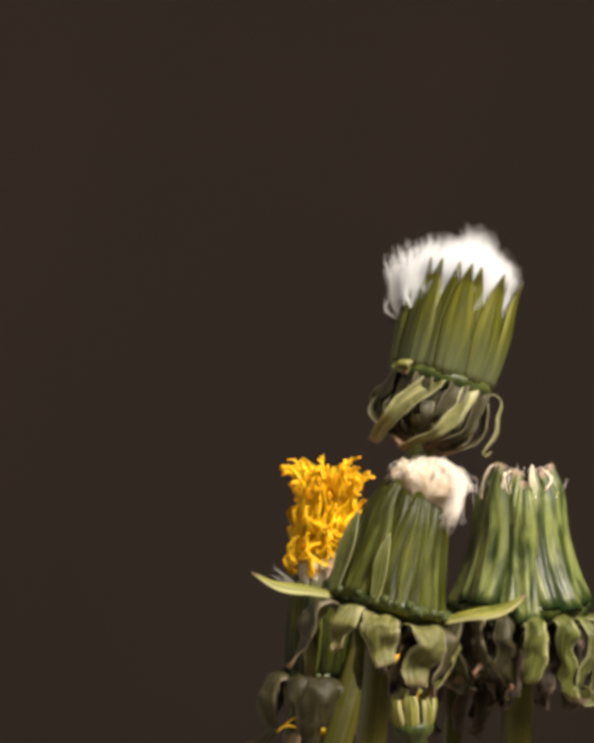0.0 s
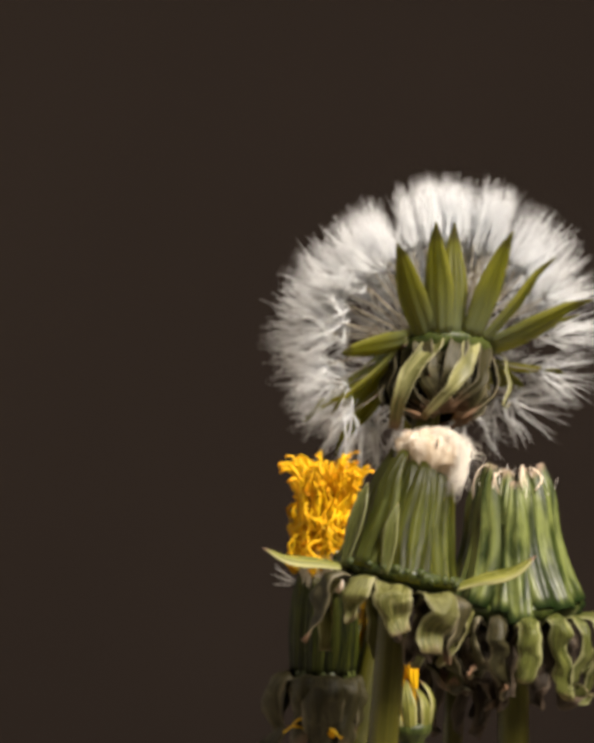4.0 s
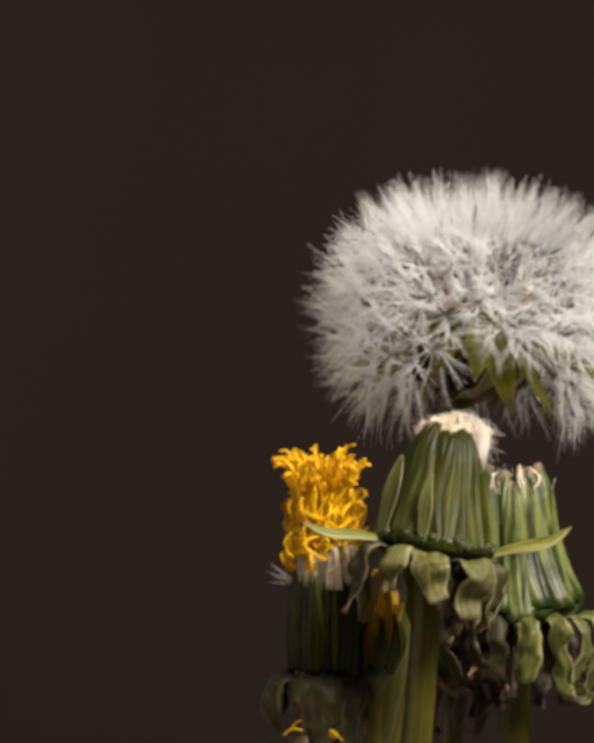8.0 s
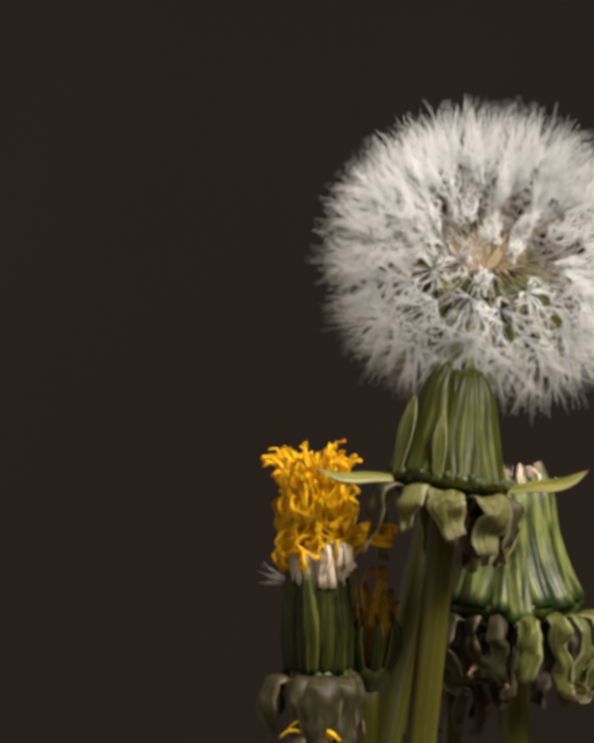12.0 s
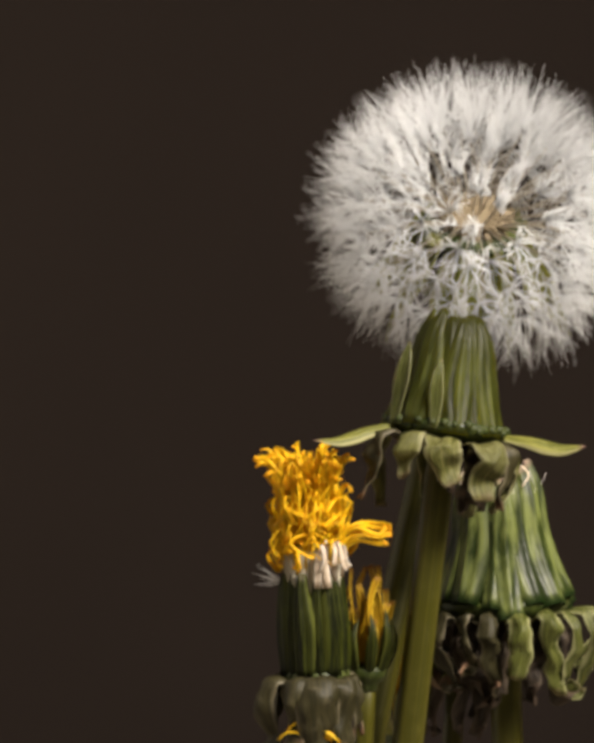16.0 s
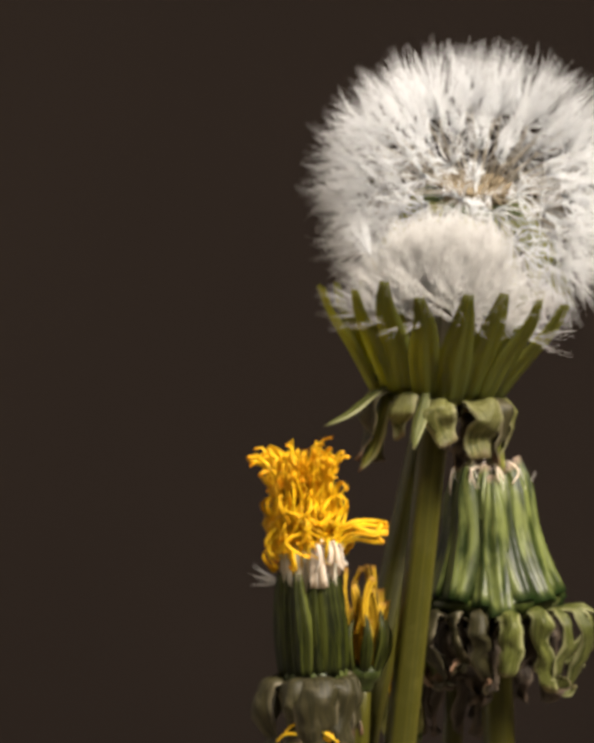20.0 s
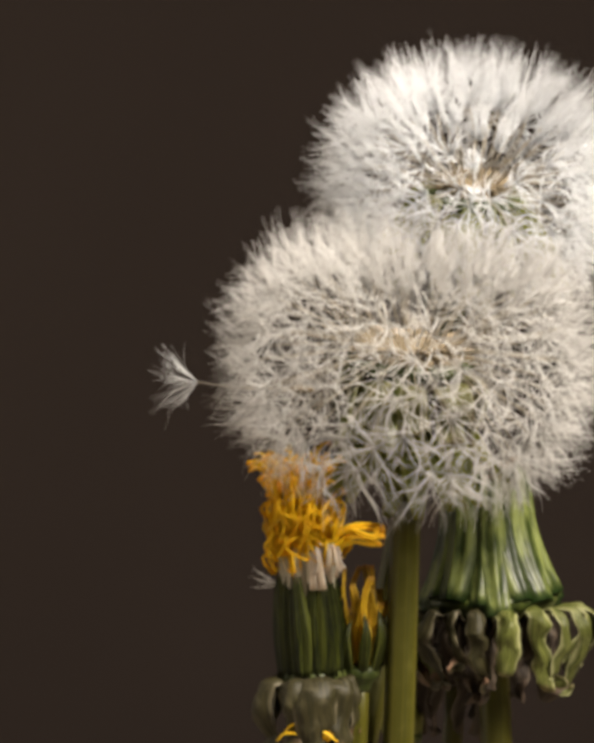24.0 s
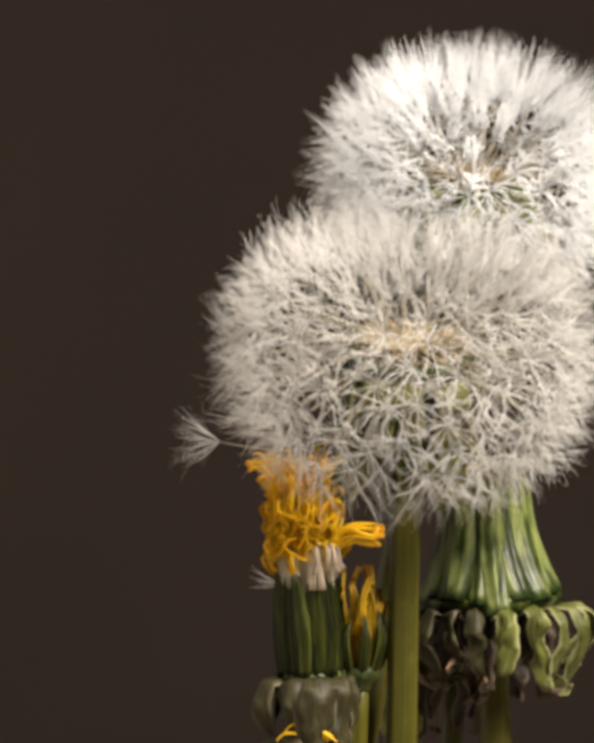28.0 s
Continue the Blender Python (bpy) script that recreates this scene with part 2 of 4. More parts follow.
def table(rows, t):
    """Values between the rows of a table that begins with the time."""
    cols = list(zip(*rows))
    return [float(np.interp(t, cols[0], c)) for c in cols[1:]]


def ease(x):
    x = min(1.0, max(0.0, x))
    return x * x * (3 - 2 * x)


KEYED = []                        # (object, rows), keyed in motions() at the end


def hinge(radius, azimuth, lean, z=0.0, spin=0.0):
    """A pose on a ring: out by radius, leaning outward by lean degrees."""
    return (Matrix.Rotation(radians(azimuth), 4, "Z") @ Matrix.Translation((radius * MM, 0, z * MM)) @ Matrix.Rotation(radians(lean), 4, "Y")
            @ Matrix.Rotation(radians(spin), 4, "Z"))


# ---- setting ----
def slab(name, lo, hi, material, kind="structure", label=""):
    """A box between two corners, in metres."""
    bm = bmesh.new()
    v = [bm.verts.new((x, y, z)) for x in (lo[0], hi[0]) for y in (lo[1], hi[1]) for z in (lo[2], hi[2])]
    for q in ((0, 1, 3, 2), (4, 6, 7, 5), (0, 4, 5, 1), (2, 3, 7, 6), (0, 2, 6, 4), (1, 5, 7, 3)):
        bm.faces.new([v[i] for i in q])
    bmesh.ops.recalc_face_normals(bm, faces=bm.faces)
    me = bpy.data.meshes.new(name)
    bm.to_mesh(me)
    me.materials.append(material)
    return tagged(new(name, me), label=label, kind=kind)


def backdrop_sheet():
    """A hung cloth with faint folds."""
    nx, nz, vs, fs = 60, 24, [], []
    for j in range(nz + 1):
        for i in range(nx + 1):
            x, z = -0.40 + 1.8 * i / nx, 0.004 + 1.5 * j / nz
            vs.append((x / MM, (0.85 + 0.004 * math.sin(x * 7 + z) + 0.002 * math.sin(x * 17 + 2 * z)) / MM, z / MM))
    for j in range(nz):
        for i in range(nx):
            a = j * (nx + 1) + i
            fs.append((a, a + 1, a + nx + 2, a + nx + 1))
    ob = new("backdrop", mesh_of("backdrop", vs, fs, mats=[BACKDROP]))
    return tagged(ob, label="plain dark brown cloth backdrop hanging behind the flowers", kind="structure")


backdrop_sheet()
slab("ground", (-0.52, -1.1, -0.12), (1.6, 1.0, 0.0), BOUNCE_SOIL, label="unseen dry soil the dandelion stems grow from, kept pale to bounce light up")
# added unseen room that bounces fill light; west wall stands close as a reflector
slab("wall_north", (-0.42, 0.91, 0.0), (1.5, 1.0, 1.6), PLASTER, label="unseen plain plastered bounce wall behind the backdrop")
slab("wall_south", (-0.42, -1.1, 0.0), (1.5, -1.0, 1.6), PLASTER, label="unseen plain plastered bounce wall")
slab("bounce_wall_west", (-0.52, -1.0, 0.0), (-0.42, 0.91, 1.6), PLASTER, label="unseen plain plastered bounce wall")
slab("wall_east", (1.5, -1.0, 0.0), (1.6, 0.91, 1.6), PLASTER, label="unseen plain plastered bounce wall")
slab("ceiling", (-0.52, -1.1, 1.6), (1.6, 1.0, 1.7), PLASTER, label="plain white ceiling")


# ---- parts of a dandelion ----
def inner_bract_shape(length, width, bow=0.6, tip_in=1.0, cup=-0.14, seed=0, taper=0.88, pleat=0.035, power=1.25):
    r = random.Random(seed)
    line = smooth_line([(0, 0, 0), (bow * 0.7, 0, length * 0.25), (bow, 0, length * 0.5), (bow * 0.5 - tip_in * 0.2, r.uniform(-.25, .25), length * 0.78),
                        (-tip_in, r.uniform(-.4, .4), length)], 12)
    return ribbon(line, lambda s: width * (0.95 + 0.25 * math.sin(min(s * 2.2, 1.57)) - 0.2) * (1 - taper * max(0, (s - 0.4) / 0.6) ** power), cup=cup, thick=0.4, across=13, twist=(0, r.uniform(-8, 8)), pleat=pleat)


def spear_shape(length, width, droop=0.8, seed=0):
    """A pointed outer bract that runs along +z and bends outward."""
    r = random.Random(seed)
    line = smooth_line([(0, 0, 0), (droop * .3, 0, length * .33), (droop, r.uniform(-.3, .3), length * .7), (droop * 0.6, 0, length)], 12)
    return ribbon(line, lambda s: width * (0.5 + 1.1 * s if s < 0.45 else 0.995 * (1 - ((s - 0.45) / 0.55) ** 1.8) + 0.04), cup=0.2, thick=0.4, across=7, twist=(0, 12))


def hook_shape(out, drop, width, inward=1.5, curl=0.0, twist=0, wave=0.05, cup=0.12, seed=0, blunt=0.4, crumple=0.8, lean=0.0):
    """A reflexed outer bract: over the rim, then down beside the stem, limp and crumpled; curl turns the tip up again."""
    r = random.Random(seed)
    sway = r.uniform(-1.6, 1.6) + 2.6 * lean
    pts = [(-1.2, 0, -0.6), (out * 0.35, 0, 0.35 + r.uniform(-.1, .3)), (out * 0.85, sway * .1, -0.2), (out + r.uniform(-.3, .5), sway * .4 + r.uniform(-.4, .4), -drop * 0.3),
           (out * 0.8 + r.uniform(-.5, .5), sway * .8, -drop * 0.65), (out * 0.8 - inward, sway + r.uniform(-.6, .6), -drop)]
    if curl:
        pts += [(out * 0.8 - inward + curl * 0.7, sway, -drop - curl * 0.5), (out * 0.8 - inward + curl * 1.3, sway, -drop + curl * 0.5)]
    line = smooth_line(pts, 22)
    skew = r.uniform(0.85, 1.2)
    v, f, u = ribbon(line, lambda s: width * (0.86 + 0.18 * math.sin(math.pi * min(1, s ** skew * 1.15))) * 0.86 * (1 if s < 0.6 else 1 - ((s - 0.6) / 0.4) ** 1.8 * (1 - blunt)), cup=cup, thick=0.35, across=9,
                     twist=(0, twist), wave=wave)
    place = Vector((seed * 3.7, 0, 0))
    v = [p + crumple * min(1, q[1] * 2.5) * Vector(noise.noise_vector(p * 0.42 + place)) + 0.35 * crumple * min(1, q[1] * 2.5) * Vector(noise.noise_vector(p * 1.1 + place)) for p, q in zip(v, u)]
    return v, f, u


def stem_shape(r_top, r_low, length=250.0, bend=0.0, ridge=0.05):
    pts = [(bend * math.sin(math.pi * min(1, i / 6)), 0, -length * i / 12 + 1.0) for i in range(13)]
    return tube(smooth_line(pts, 36), lambda s: r_top + (r_low - r_top) * min(1, s * 5), sides=20, ridge=ridge)


def bowl_shape(radius, stem_r, depth=2.6):
    """The swollen base under the bracts."""
    return turned([(stem_r, -depth - 0.6), (stem_r * 1.25, -depth), (radius * 0.62, -depth * 0.75), (radius * 0.9, -depth * 0.42), (radius * 1.02, -0.1), (radius * 1.0, 0.5), (radius * 0.9, 0.9), (radius * 0.55, 1.0), (0.05, 1.2)])


def hair_shape(direction, length, r0, bend, rnd):
    d = Vector(direction).normalized()
    off = Vector((rnd.uniform(-1, 1), rnd.uniform(-1, 1), rnd.uniform(-1, 1))) * bend
    return tube([d * 0.05, d * length * 0.55 + off * 0.6, d * length], lambda s: r0 * (1 - 0.72 * s), sides=3)


def tuft_mesh(seed, strands=6, length=9.0, thick=0.026, fray=4.0, curl=1.4, cling=1.0, back=1.0, material=None):
    """A lock of pappus hairs, hinged at its root and pointing along +z: they cling together, curve and fray at the tips; back: how far the lock bends the same way further out."""
    rnd = random.Random(seed)
    bits = []
    bow = Vector((rnd.uniform(-0.4, 1.0), rnd.uniform(-1.0, 1.0), 0)) * curl
    reach = length * rnd.uniform(0.82, 1.06)
    for k in range(strands):
        a, b = radians(rnd.gauss(0, 1.6 * cling)), radians(rnd.gauss(0, 1.2 * cling))
        d = Vector((math.sin(b), math.sin(a), math.cos(a) * math.cos(b))).normalized()
        n = reach * rnd.uniform(0.74, 1.08)
        tip = Vector((rnd.gauss(0, 1), rnd.gauss(0, 1), 0)) * n * radians(fray) * 1.5
        own = bow * rnd.uniform(0.75, 1.2)
        bits.append(tube(smooth_line([d * 0.03 + Vector((0.1, 0, 0)), d * n * 0.33 + own * 0.8, d * n * 0.68 + own * back + tip * 0.35, d * n - own * 0.1 + tip], 7), lambda s: thick * (1.75 - 1.4 * s), sides=3))
    return mesh_of("pappus_tuft", *joined(bits), mats=[material or HAIR])


def seed_mesh(seed, stalk):
    """A brown achene with its long pale beak."""
    rnd = random.Random(seed)
    b = tube([Vector((0, 0, 0)), Vector((0, 0, 0.7)), Vector((0, 0, 2.2)), Vector((0, 0, 3.4))], lambda s: (0.16, 0.40, 0.46, 0.14)[int(round(s * 3))], sides=6)
    top = Vector((0, 0, 3.3 + stalk))
    mid = Vector((rnd.uniform(-.65, .65), rnd.uniform(-.65, .65), 3.3 + stalk * 0.55))
    c = tube(smooth_line([(0, 0, 3.3), mid, top], 5), lambda s: 0.10 - 0.03 * s, sides=4)
    v, f, u = joined([b, c])
    return mesh_of("seed", v, f, u, mats=[ACHENE, BEAK], slots=[0] * len(b[1]) + [1] * len(c[1]))


TUFTS = [tuft_mesh(k, thick=0.030, fray=2.6, curl=1.7, cling=0.6, back=0.1) for k in range(16)]
IVORY_TUFTS = [tuft_mesh(k + 30, strands=5, thick=0.027, fray=2.6, curl=1.9, cling=0.55, back=-0.35, material=HAIR_IVORY) for k in range(16)]
TALL, LONG = 10.3, 11.4           # lengths of the beaks in the two heads
TALL_SEEDS = [seed_mesh(k, TALL) for k in range(6)]
LONG_SEEDS = [seed_mesh(k + 6, LONG) for k in range(6)]


def seed_pose(theta_open, theta_closed, f, azimuth, share, sink, spin, tight, core, flat, drawn=0.0):
    """Where a seed stands when the head is open by the share f."""
    th = theta_closed + (theta_open - theta_closed) * f
    r0, z0 = tight * share ** 0.5, 1.0 - sink
    tb = radians(theta_open * 0.78)
    r1, z1 = core * math.sin(tb), 1.0 + 0.68 * core * math.cos(tb) - flat * math.cos(radians(theta_open)) ** 2 * (theta_open < 90)
    r, z = r0 + (r1 - r0) * f, z0 + (z1 - z0) * f
    return hinge(r, azimuth, th, z, spin) @ Matrix.Translation((0, 0, -drawn * MM))


def seed_head(parent, count, theta_max, progress, opening, sink, times, seed, fans=8, lower=30.0, tight=4.3, cone=9.0, core=4.7, flat=0.0, power=0.35, shut=(3, 9), draw=((0, 0), (28, 0)), tufts=None, seeds=None, stalk=TALL, hang=None):
    """All the seeds of one head. progress(t, azimuth, share): how far a seed has swung out; opening(azimuth, share, rnd): start, end
    and last share of the spreading of its hairs; sink(t): how deep it still sits; hang(t): how the closed bundle is turned."""
    rnd = random.Random(seed)
    hub = 3.3 + stalk
    golden = 180 * (3 - 5 ** 0.5)
    low = 1 - math.cos(radians(theta_max))
    for i in range(count):
        share = (i + 0.5) / count
        theta = math.degrees(math.acos(1 - low * share)) + rnd.uniform(-4, 4)
        az = (i * golden + rnd.uniform(-6, 6)) % 360
        closed = cone * share ** 0.5 * rnd.uniform(0.8, 1.1)
        spin = rnd.uniform(0, 360)
        lag = rnd.uniform(-0.25, 0.25)
        lift = rnd.uniform(-1.1, 1.1)
        s = piece("seed", (seeds or TALL_SEEDS)[i % 6], None, parent)
        rows = [(t, seed_pose(theta, closed, progress(t + lag, az, share), az, share, sink(t) + lift, spin, tight, core, flat, table(draw, t)[0] * share ** power)) for t in times]
        if hang:
            rows = [(t, hang(t) @ m) for t, m in rows]
        s.matrix_basis = rows[0][1]
        KEYED.append((s, rows))
        t0, t1, last = opening(az, share, rnd)
        span = rnd.uniform(0.9, 1.08)
        for k in range(fans):
            beta = 360 * k / fans + rnd.uniform(-9, 9)
            a0, a1 = rnd.uniform(*shut), (lower * span + rnd.uniform(-13, 11)) * last
            fan = piece("pappus_tuft", (tufts or TUFTS)[(5 * i + k) % 16], None, s)
            pose_at = lambda a: Matrix.Translation((0, 0, hub * MM)) @ Matrix.Rotation(radians(beta), 4, "Z") @ Matrix.Rotation(radians(a), 4, "Y")
            if t0 < 0:
                a0, t0 = a0 + (a1 - a0) * ease(-t0 / (t1 - t0)), 0.0
            rows = [(0.0, pose_at(a0))] + ([(t0, pose_at(a0))] if t0 > 0.06 else []) + [(t1, pose_at(a1)), (28.0, pose_at(a1))]
            fan.matrix_basis = rows[0][1]
            KEYED.append((fan, rows))


def floret_shape(pts, width, rnd):
    return ribbon(smooth_line(pts, 12), lambda s: width * (0.55 + 0.6 * s), cup=0.35, thick=0.14, across=4, twist=(rnd.uniform(-40, 40), rnd.uniform(-160, 160)))


def dandelion(label):
    return tagged(new("dandelion"), label=label, category="dandelion")


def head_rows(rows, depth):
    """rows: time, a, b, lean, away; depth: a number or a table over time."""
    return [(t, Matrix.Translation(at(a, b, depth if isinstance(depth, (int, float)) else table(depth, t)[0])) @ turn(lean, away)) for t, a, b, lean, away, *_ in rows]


def stem_rows(rows, upright, more=((0, 0), (28, 0))):
    """The stem keeps its own lean while the head nods; upright: its lean from the camera's plane; more: what is added to its lean over time."""
    return [(t, turn(lean, away).inverted() @ turn(stem + table(more, t)[0], upright)) for t, a, b, lean, away, stem in rows]


# ---- the upper dandelion, which opens first ----
A_DEPTH = 19
A_ROWS = [  # seconds, place, lean, tilt away, lean of the stem
    (0.0, 930, 800, 15, 4, 17), (0.5, 938, 806, 14, 5, 17), (1.0, 868, 762, 13, 8, 16), (1.5, 868, 757, 11, 10, 15.1), (2.0, 900, 768, 10, 13, 14.2),
    (2.5, 902, 762, 5, 16, 13.4), (3.0, 897, 758, -2, 19, 12.5), (3.5, 912, 754, -2, 21, 12.5), (5.5, 960, 716, 3, 17, 12.4), (6.0, 972, 710, 5, 13, 12.4), (7.0, 985, 703, 6, 7, 12.3),
    (8.0, 1006, 690, 5, -4, 12.2), (9.0, 1012, 655, 5, -20, 12.1), (10.0, 1013, 622, 5, -32, 11.7), (11.0, 1018, 592, 5, -36, 11.3), (12.0, 1024, 566, 5, -38, 10.9), (12.5, 1021, 554, 5, -38, 10.7),
    (14.5, 1010, 512, 5, -37, 10), (15.0, 1008, 502, 5, -36, 9.8), (16.0, 1000, 480, 5, -35, 10), (17.0, 1004, 462, 5, -33, 10.2), (18.0, 1001, 446, 5, -30, 10.2), (19.0, 1012, 434, 5, -28, 10.1),
    (20.0, 1000, 424, 4, -25, 10.1), (21.5, 992, 420, 4, -24, 10), (24.0, 997, 414, 4, -22, 9.9), (26.0, 997, 408, 4, -21, 9.8), (28.0, 995, 400, 4, -20, 9.7)]


def opened(t, azimuth):
    """How far the upper head has opened on one side: it starts at the left and ends in front."""
    az = (azimuth + 180) % 360 - 180
    start, span = table([(-180, -1.2, 5.2), (-130, -0.2, 4.9), (-95, 3.7, 5.8), (-60, 3.7, 5.6), (0, 1.3, 5.1), (90, 0.0, 5.0), (180, -1.2, 5.2)], az)
    return start, ease((t - start) / span)


def bract_opened(t, azimuth):
    az = (azimuth + 180) % 360 - 180
    start, span = table([(-180, 0.2, 3.4), (-130, 0.1, 3.6), (-108, 1.2, 5.2), (-90, 2.4, 6.2), (-65, 2.5, 6.2), (-40, 0.7, 6.4), (0, 0.9, 6.0), (40, 0.9, 5.6), (90, 0.8, 5.0), (180, 0.2, 3.4)], az)
    return ease((t - start) / span)


def upper_dandelion():
    d = dandelion("tall dandelion opening from green bud to round white seed clock")
    rows = head_rows(A_ROWS, A_DEPTH)
    d.matrix_basis = rows[0][1]
    KEYED.append((d, rows))
    s = piece("stem", stem_shape(1.7, 2.1), STEM, d, label="smooth olive green hollow stem")
    srows = stem_rows(A_ROWS, 14.0, ((0, 0), (3, 0), (9, 1.8), (15, 2.5), (28, 2.5)))
    s.matrix_basis = srows[0][1]
    KEYED.append((s, srows))
    piece("receptacle", bowl_shape(7.0, 1.9), RECEPTACLE, d)
    piece("seed_bed", turned([(4.6, 0.9), (4.2, 1.4), (2.8, 1.9), (1.2, 2.1), (0.05, 2.15)]), ACHENE, d, label="brown pitted seed bed")
    rnd = random.Random(5)
    shapes = [mesh_of("inner_bract", *inner_bract_shape(15.0, 4.1, bow=0.7, tip_in=-1.1, seed=k, taper=0.95, power=1.25), mats=[BRACT_OLIVE]) for k in range(5)]
    times = [0, .5, 1, 1.5, 2, 2.5, 3, 3.5, 4, 4.5, 5, 5.5, 6, 6.5, 7, 8, 9, 10, 12, 28]
    n = 18
    for k in range(n):
        az = 360 * k / n + rnd.uniform(-6, 6) + 7
        b = piece("inner_bract", shapes[k % 5], None, d)
        late, last, spin = rnd.uniform(-.5, .5), rnd.uniform(108, 138), rnd.uniform(-35, 35)
        shut = rnd.uniform(-6, -1)
        rad = 6.3 + 0.5 * (k % 2)
        brow = [(t, hinge(rad, az, shut + (last - shut) * bract_opened(t - late, az) + 28 * ease((t - 7.5) / 4), 0.2, spin * bract_opened(t, az))) for t in times]
        b.matrix_basis = brow[0][1]
        KEYED.append((b, brow))
    # a knot of reflexed outer bracts: smooth straps lying aslant over a dark inner ring
    for k in range(10):
        piece("outer_bract", hook_shape(0.8, rnd.uniform(7, 9), 4.4, 3.4, 0, rnd.uniform(-20, 20), seed=k + 400, crumple=0.5, blunt=0.7, lean=0.8), CALYX_OLIVE, d, hinge(4.3, -160 + 36 * k, 0, -1.4), label="withered reflexed outer bract")
    straps = [(-172, 1.3, 8.0, 3.0, 3.0, 0.4), (-152, 1.5, 6.4, 3.2, 2.6, -1.6), (-134, 1.2, 8.2, 2.8, 3.4, -0.2), (-112, 1.6, 5.6, 3.0, 1.8, 0.5), (-98, 1.5, 9.4, 3.4, 4.4, -2.2), (-70, 1.3, 7.4, 3.4, 3.4, -0.4), (-52, 1.7, 9.4, 3.2, 4.4, -2.3), (-30, 1.5, 8.6, 3.0, 3.8, -1.2),
              (-10, 1.9, 9.0, 2.4, 3.0, -0.6), (30, 1.2, 9, 3.6, 4.2, 1), (75, 1.2, 9, 3.6, 4.2, 1), (115, 1.2, 9, 3.6, 4.2, 1), (155, 1.2, 9, 3.6, 4.2, 1)]
    for k, (az, out, drop, w, inward, lean) in enumerate(straps):
        piece("outer_bract", hook_shape(out * 0.7, drop, w * 0.88, inward + 0.9, 0, rnd.uniform(-15, 25), seed=k + 40, crumple=0.35, cup=-0.2, wave=0.02, blunt=0.6, lean=lean), CALYX_CREAM if k in (4, 6) else CALYX_OLIVE, d, hinge(5.5 + 0.35 * (k % 2), az, 0, -1.1), label="pale reflexed outer bract lying over the others")
    piece("outer_bract", hook_shape(2.4, 7.5, 1.1, 0.6, 0.8, 30, seed=57, crumple=0.3), CALYX_CREAM, d, hinge(6.6, 2, 0, -0.6), label="thin dried outer bract hanging like a thread")
    piece("outer_bract", hook_shape(1.6, 1.6, 2.8, 0.4, 0, 0, seed=58, crumple=0.3, blunt=0.8), CALYX_LIME, d, hinge(6.5, -138, 0, 0.5), label="short lime green folded outer bract")

    def progress(t, az, share):
        start, _ = opened(0, az)
        inner = 1 - share
        late = 2.6 * ease((share - 0.55) / 0.2) * ease(1.4 - abs((az + 120 + 180) % 360 - 180) / 28)
        return opened(t - late + max(0.0, start) * 0.55 * inner + (1.2 * inner - 1.1 * share) * (start > 2), az)[1]

    def opening(az, share, r):
        t0 = 0.5 + max(-0.3, opened(0, az)[0]) + r.uniform(0, 1.4) + 1.8 * (1 - share)
        front = ease(1.3 - abs((az + 82 + 180) % 360 - 180) / 45) * ease((0.62 - share) / 0.15)     # these stay half shut and show the brown seeds
        return t0, t0 + 3.0, (0.35 + 0.65 * ease((share - 0.08) / 0.3)) * (1 - r.choice((0.2, 0.5, 0.8)) * front)

    seed_head(d, 128, 134, progress, opening, lambda t: 2.4 * (1 - ease(t / 1.6)), [0, 0.5, 1, 1.5, 2, 2.5, 3, 3.5, 4, 5, 6, 7, 8, 9, 28], 11, fans=13, lower=50.0, tight=3.5, cone=8.0, core=3.4, flat=4.8, draw=((0, 5.0), (1, 7.4), (2, 4.4), (2.5, 3.2), (3, 1.8), (4, 1.4), (6, 2.2), (7, 1.4), (8, 0.6), (10, 1.5), (12, 2.1), (16, 2.0), (28, 1.3)))
    return d


# ---- the middle dandelion, which rises and opens last ----
B_DEPTH = [(0, -17), (5, -15), (12, -8), (17, -5), (28, -5)]      # it sways back as it rises
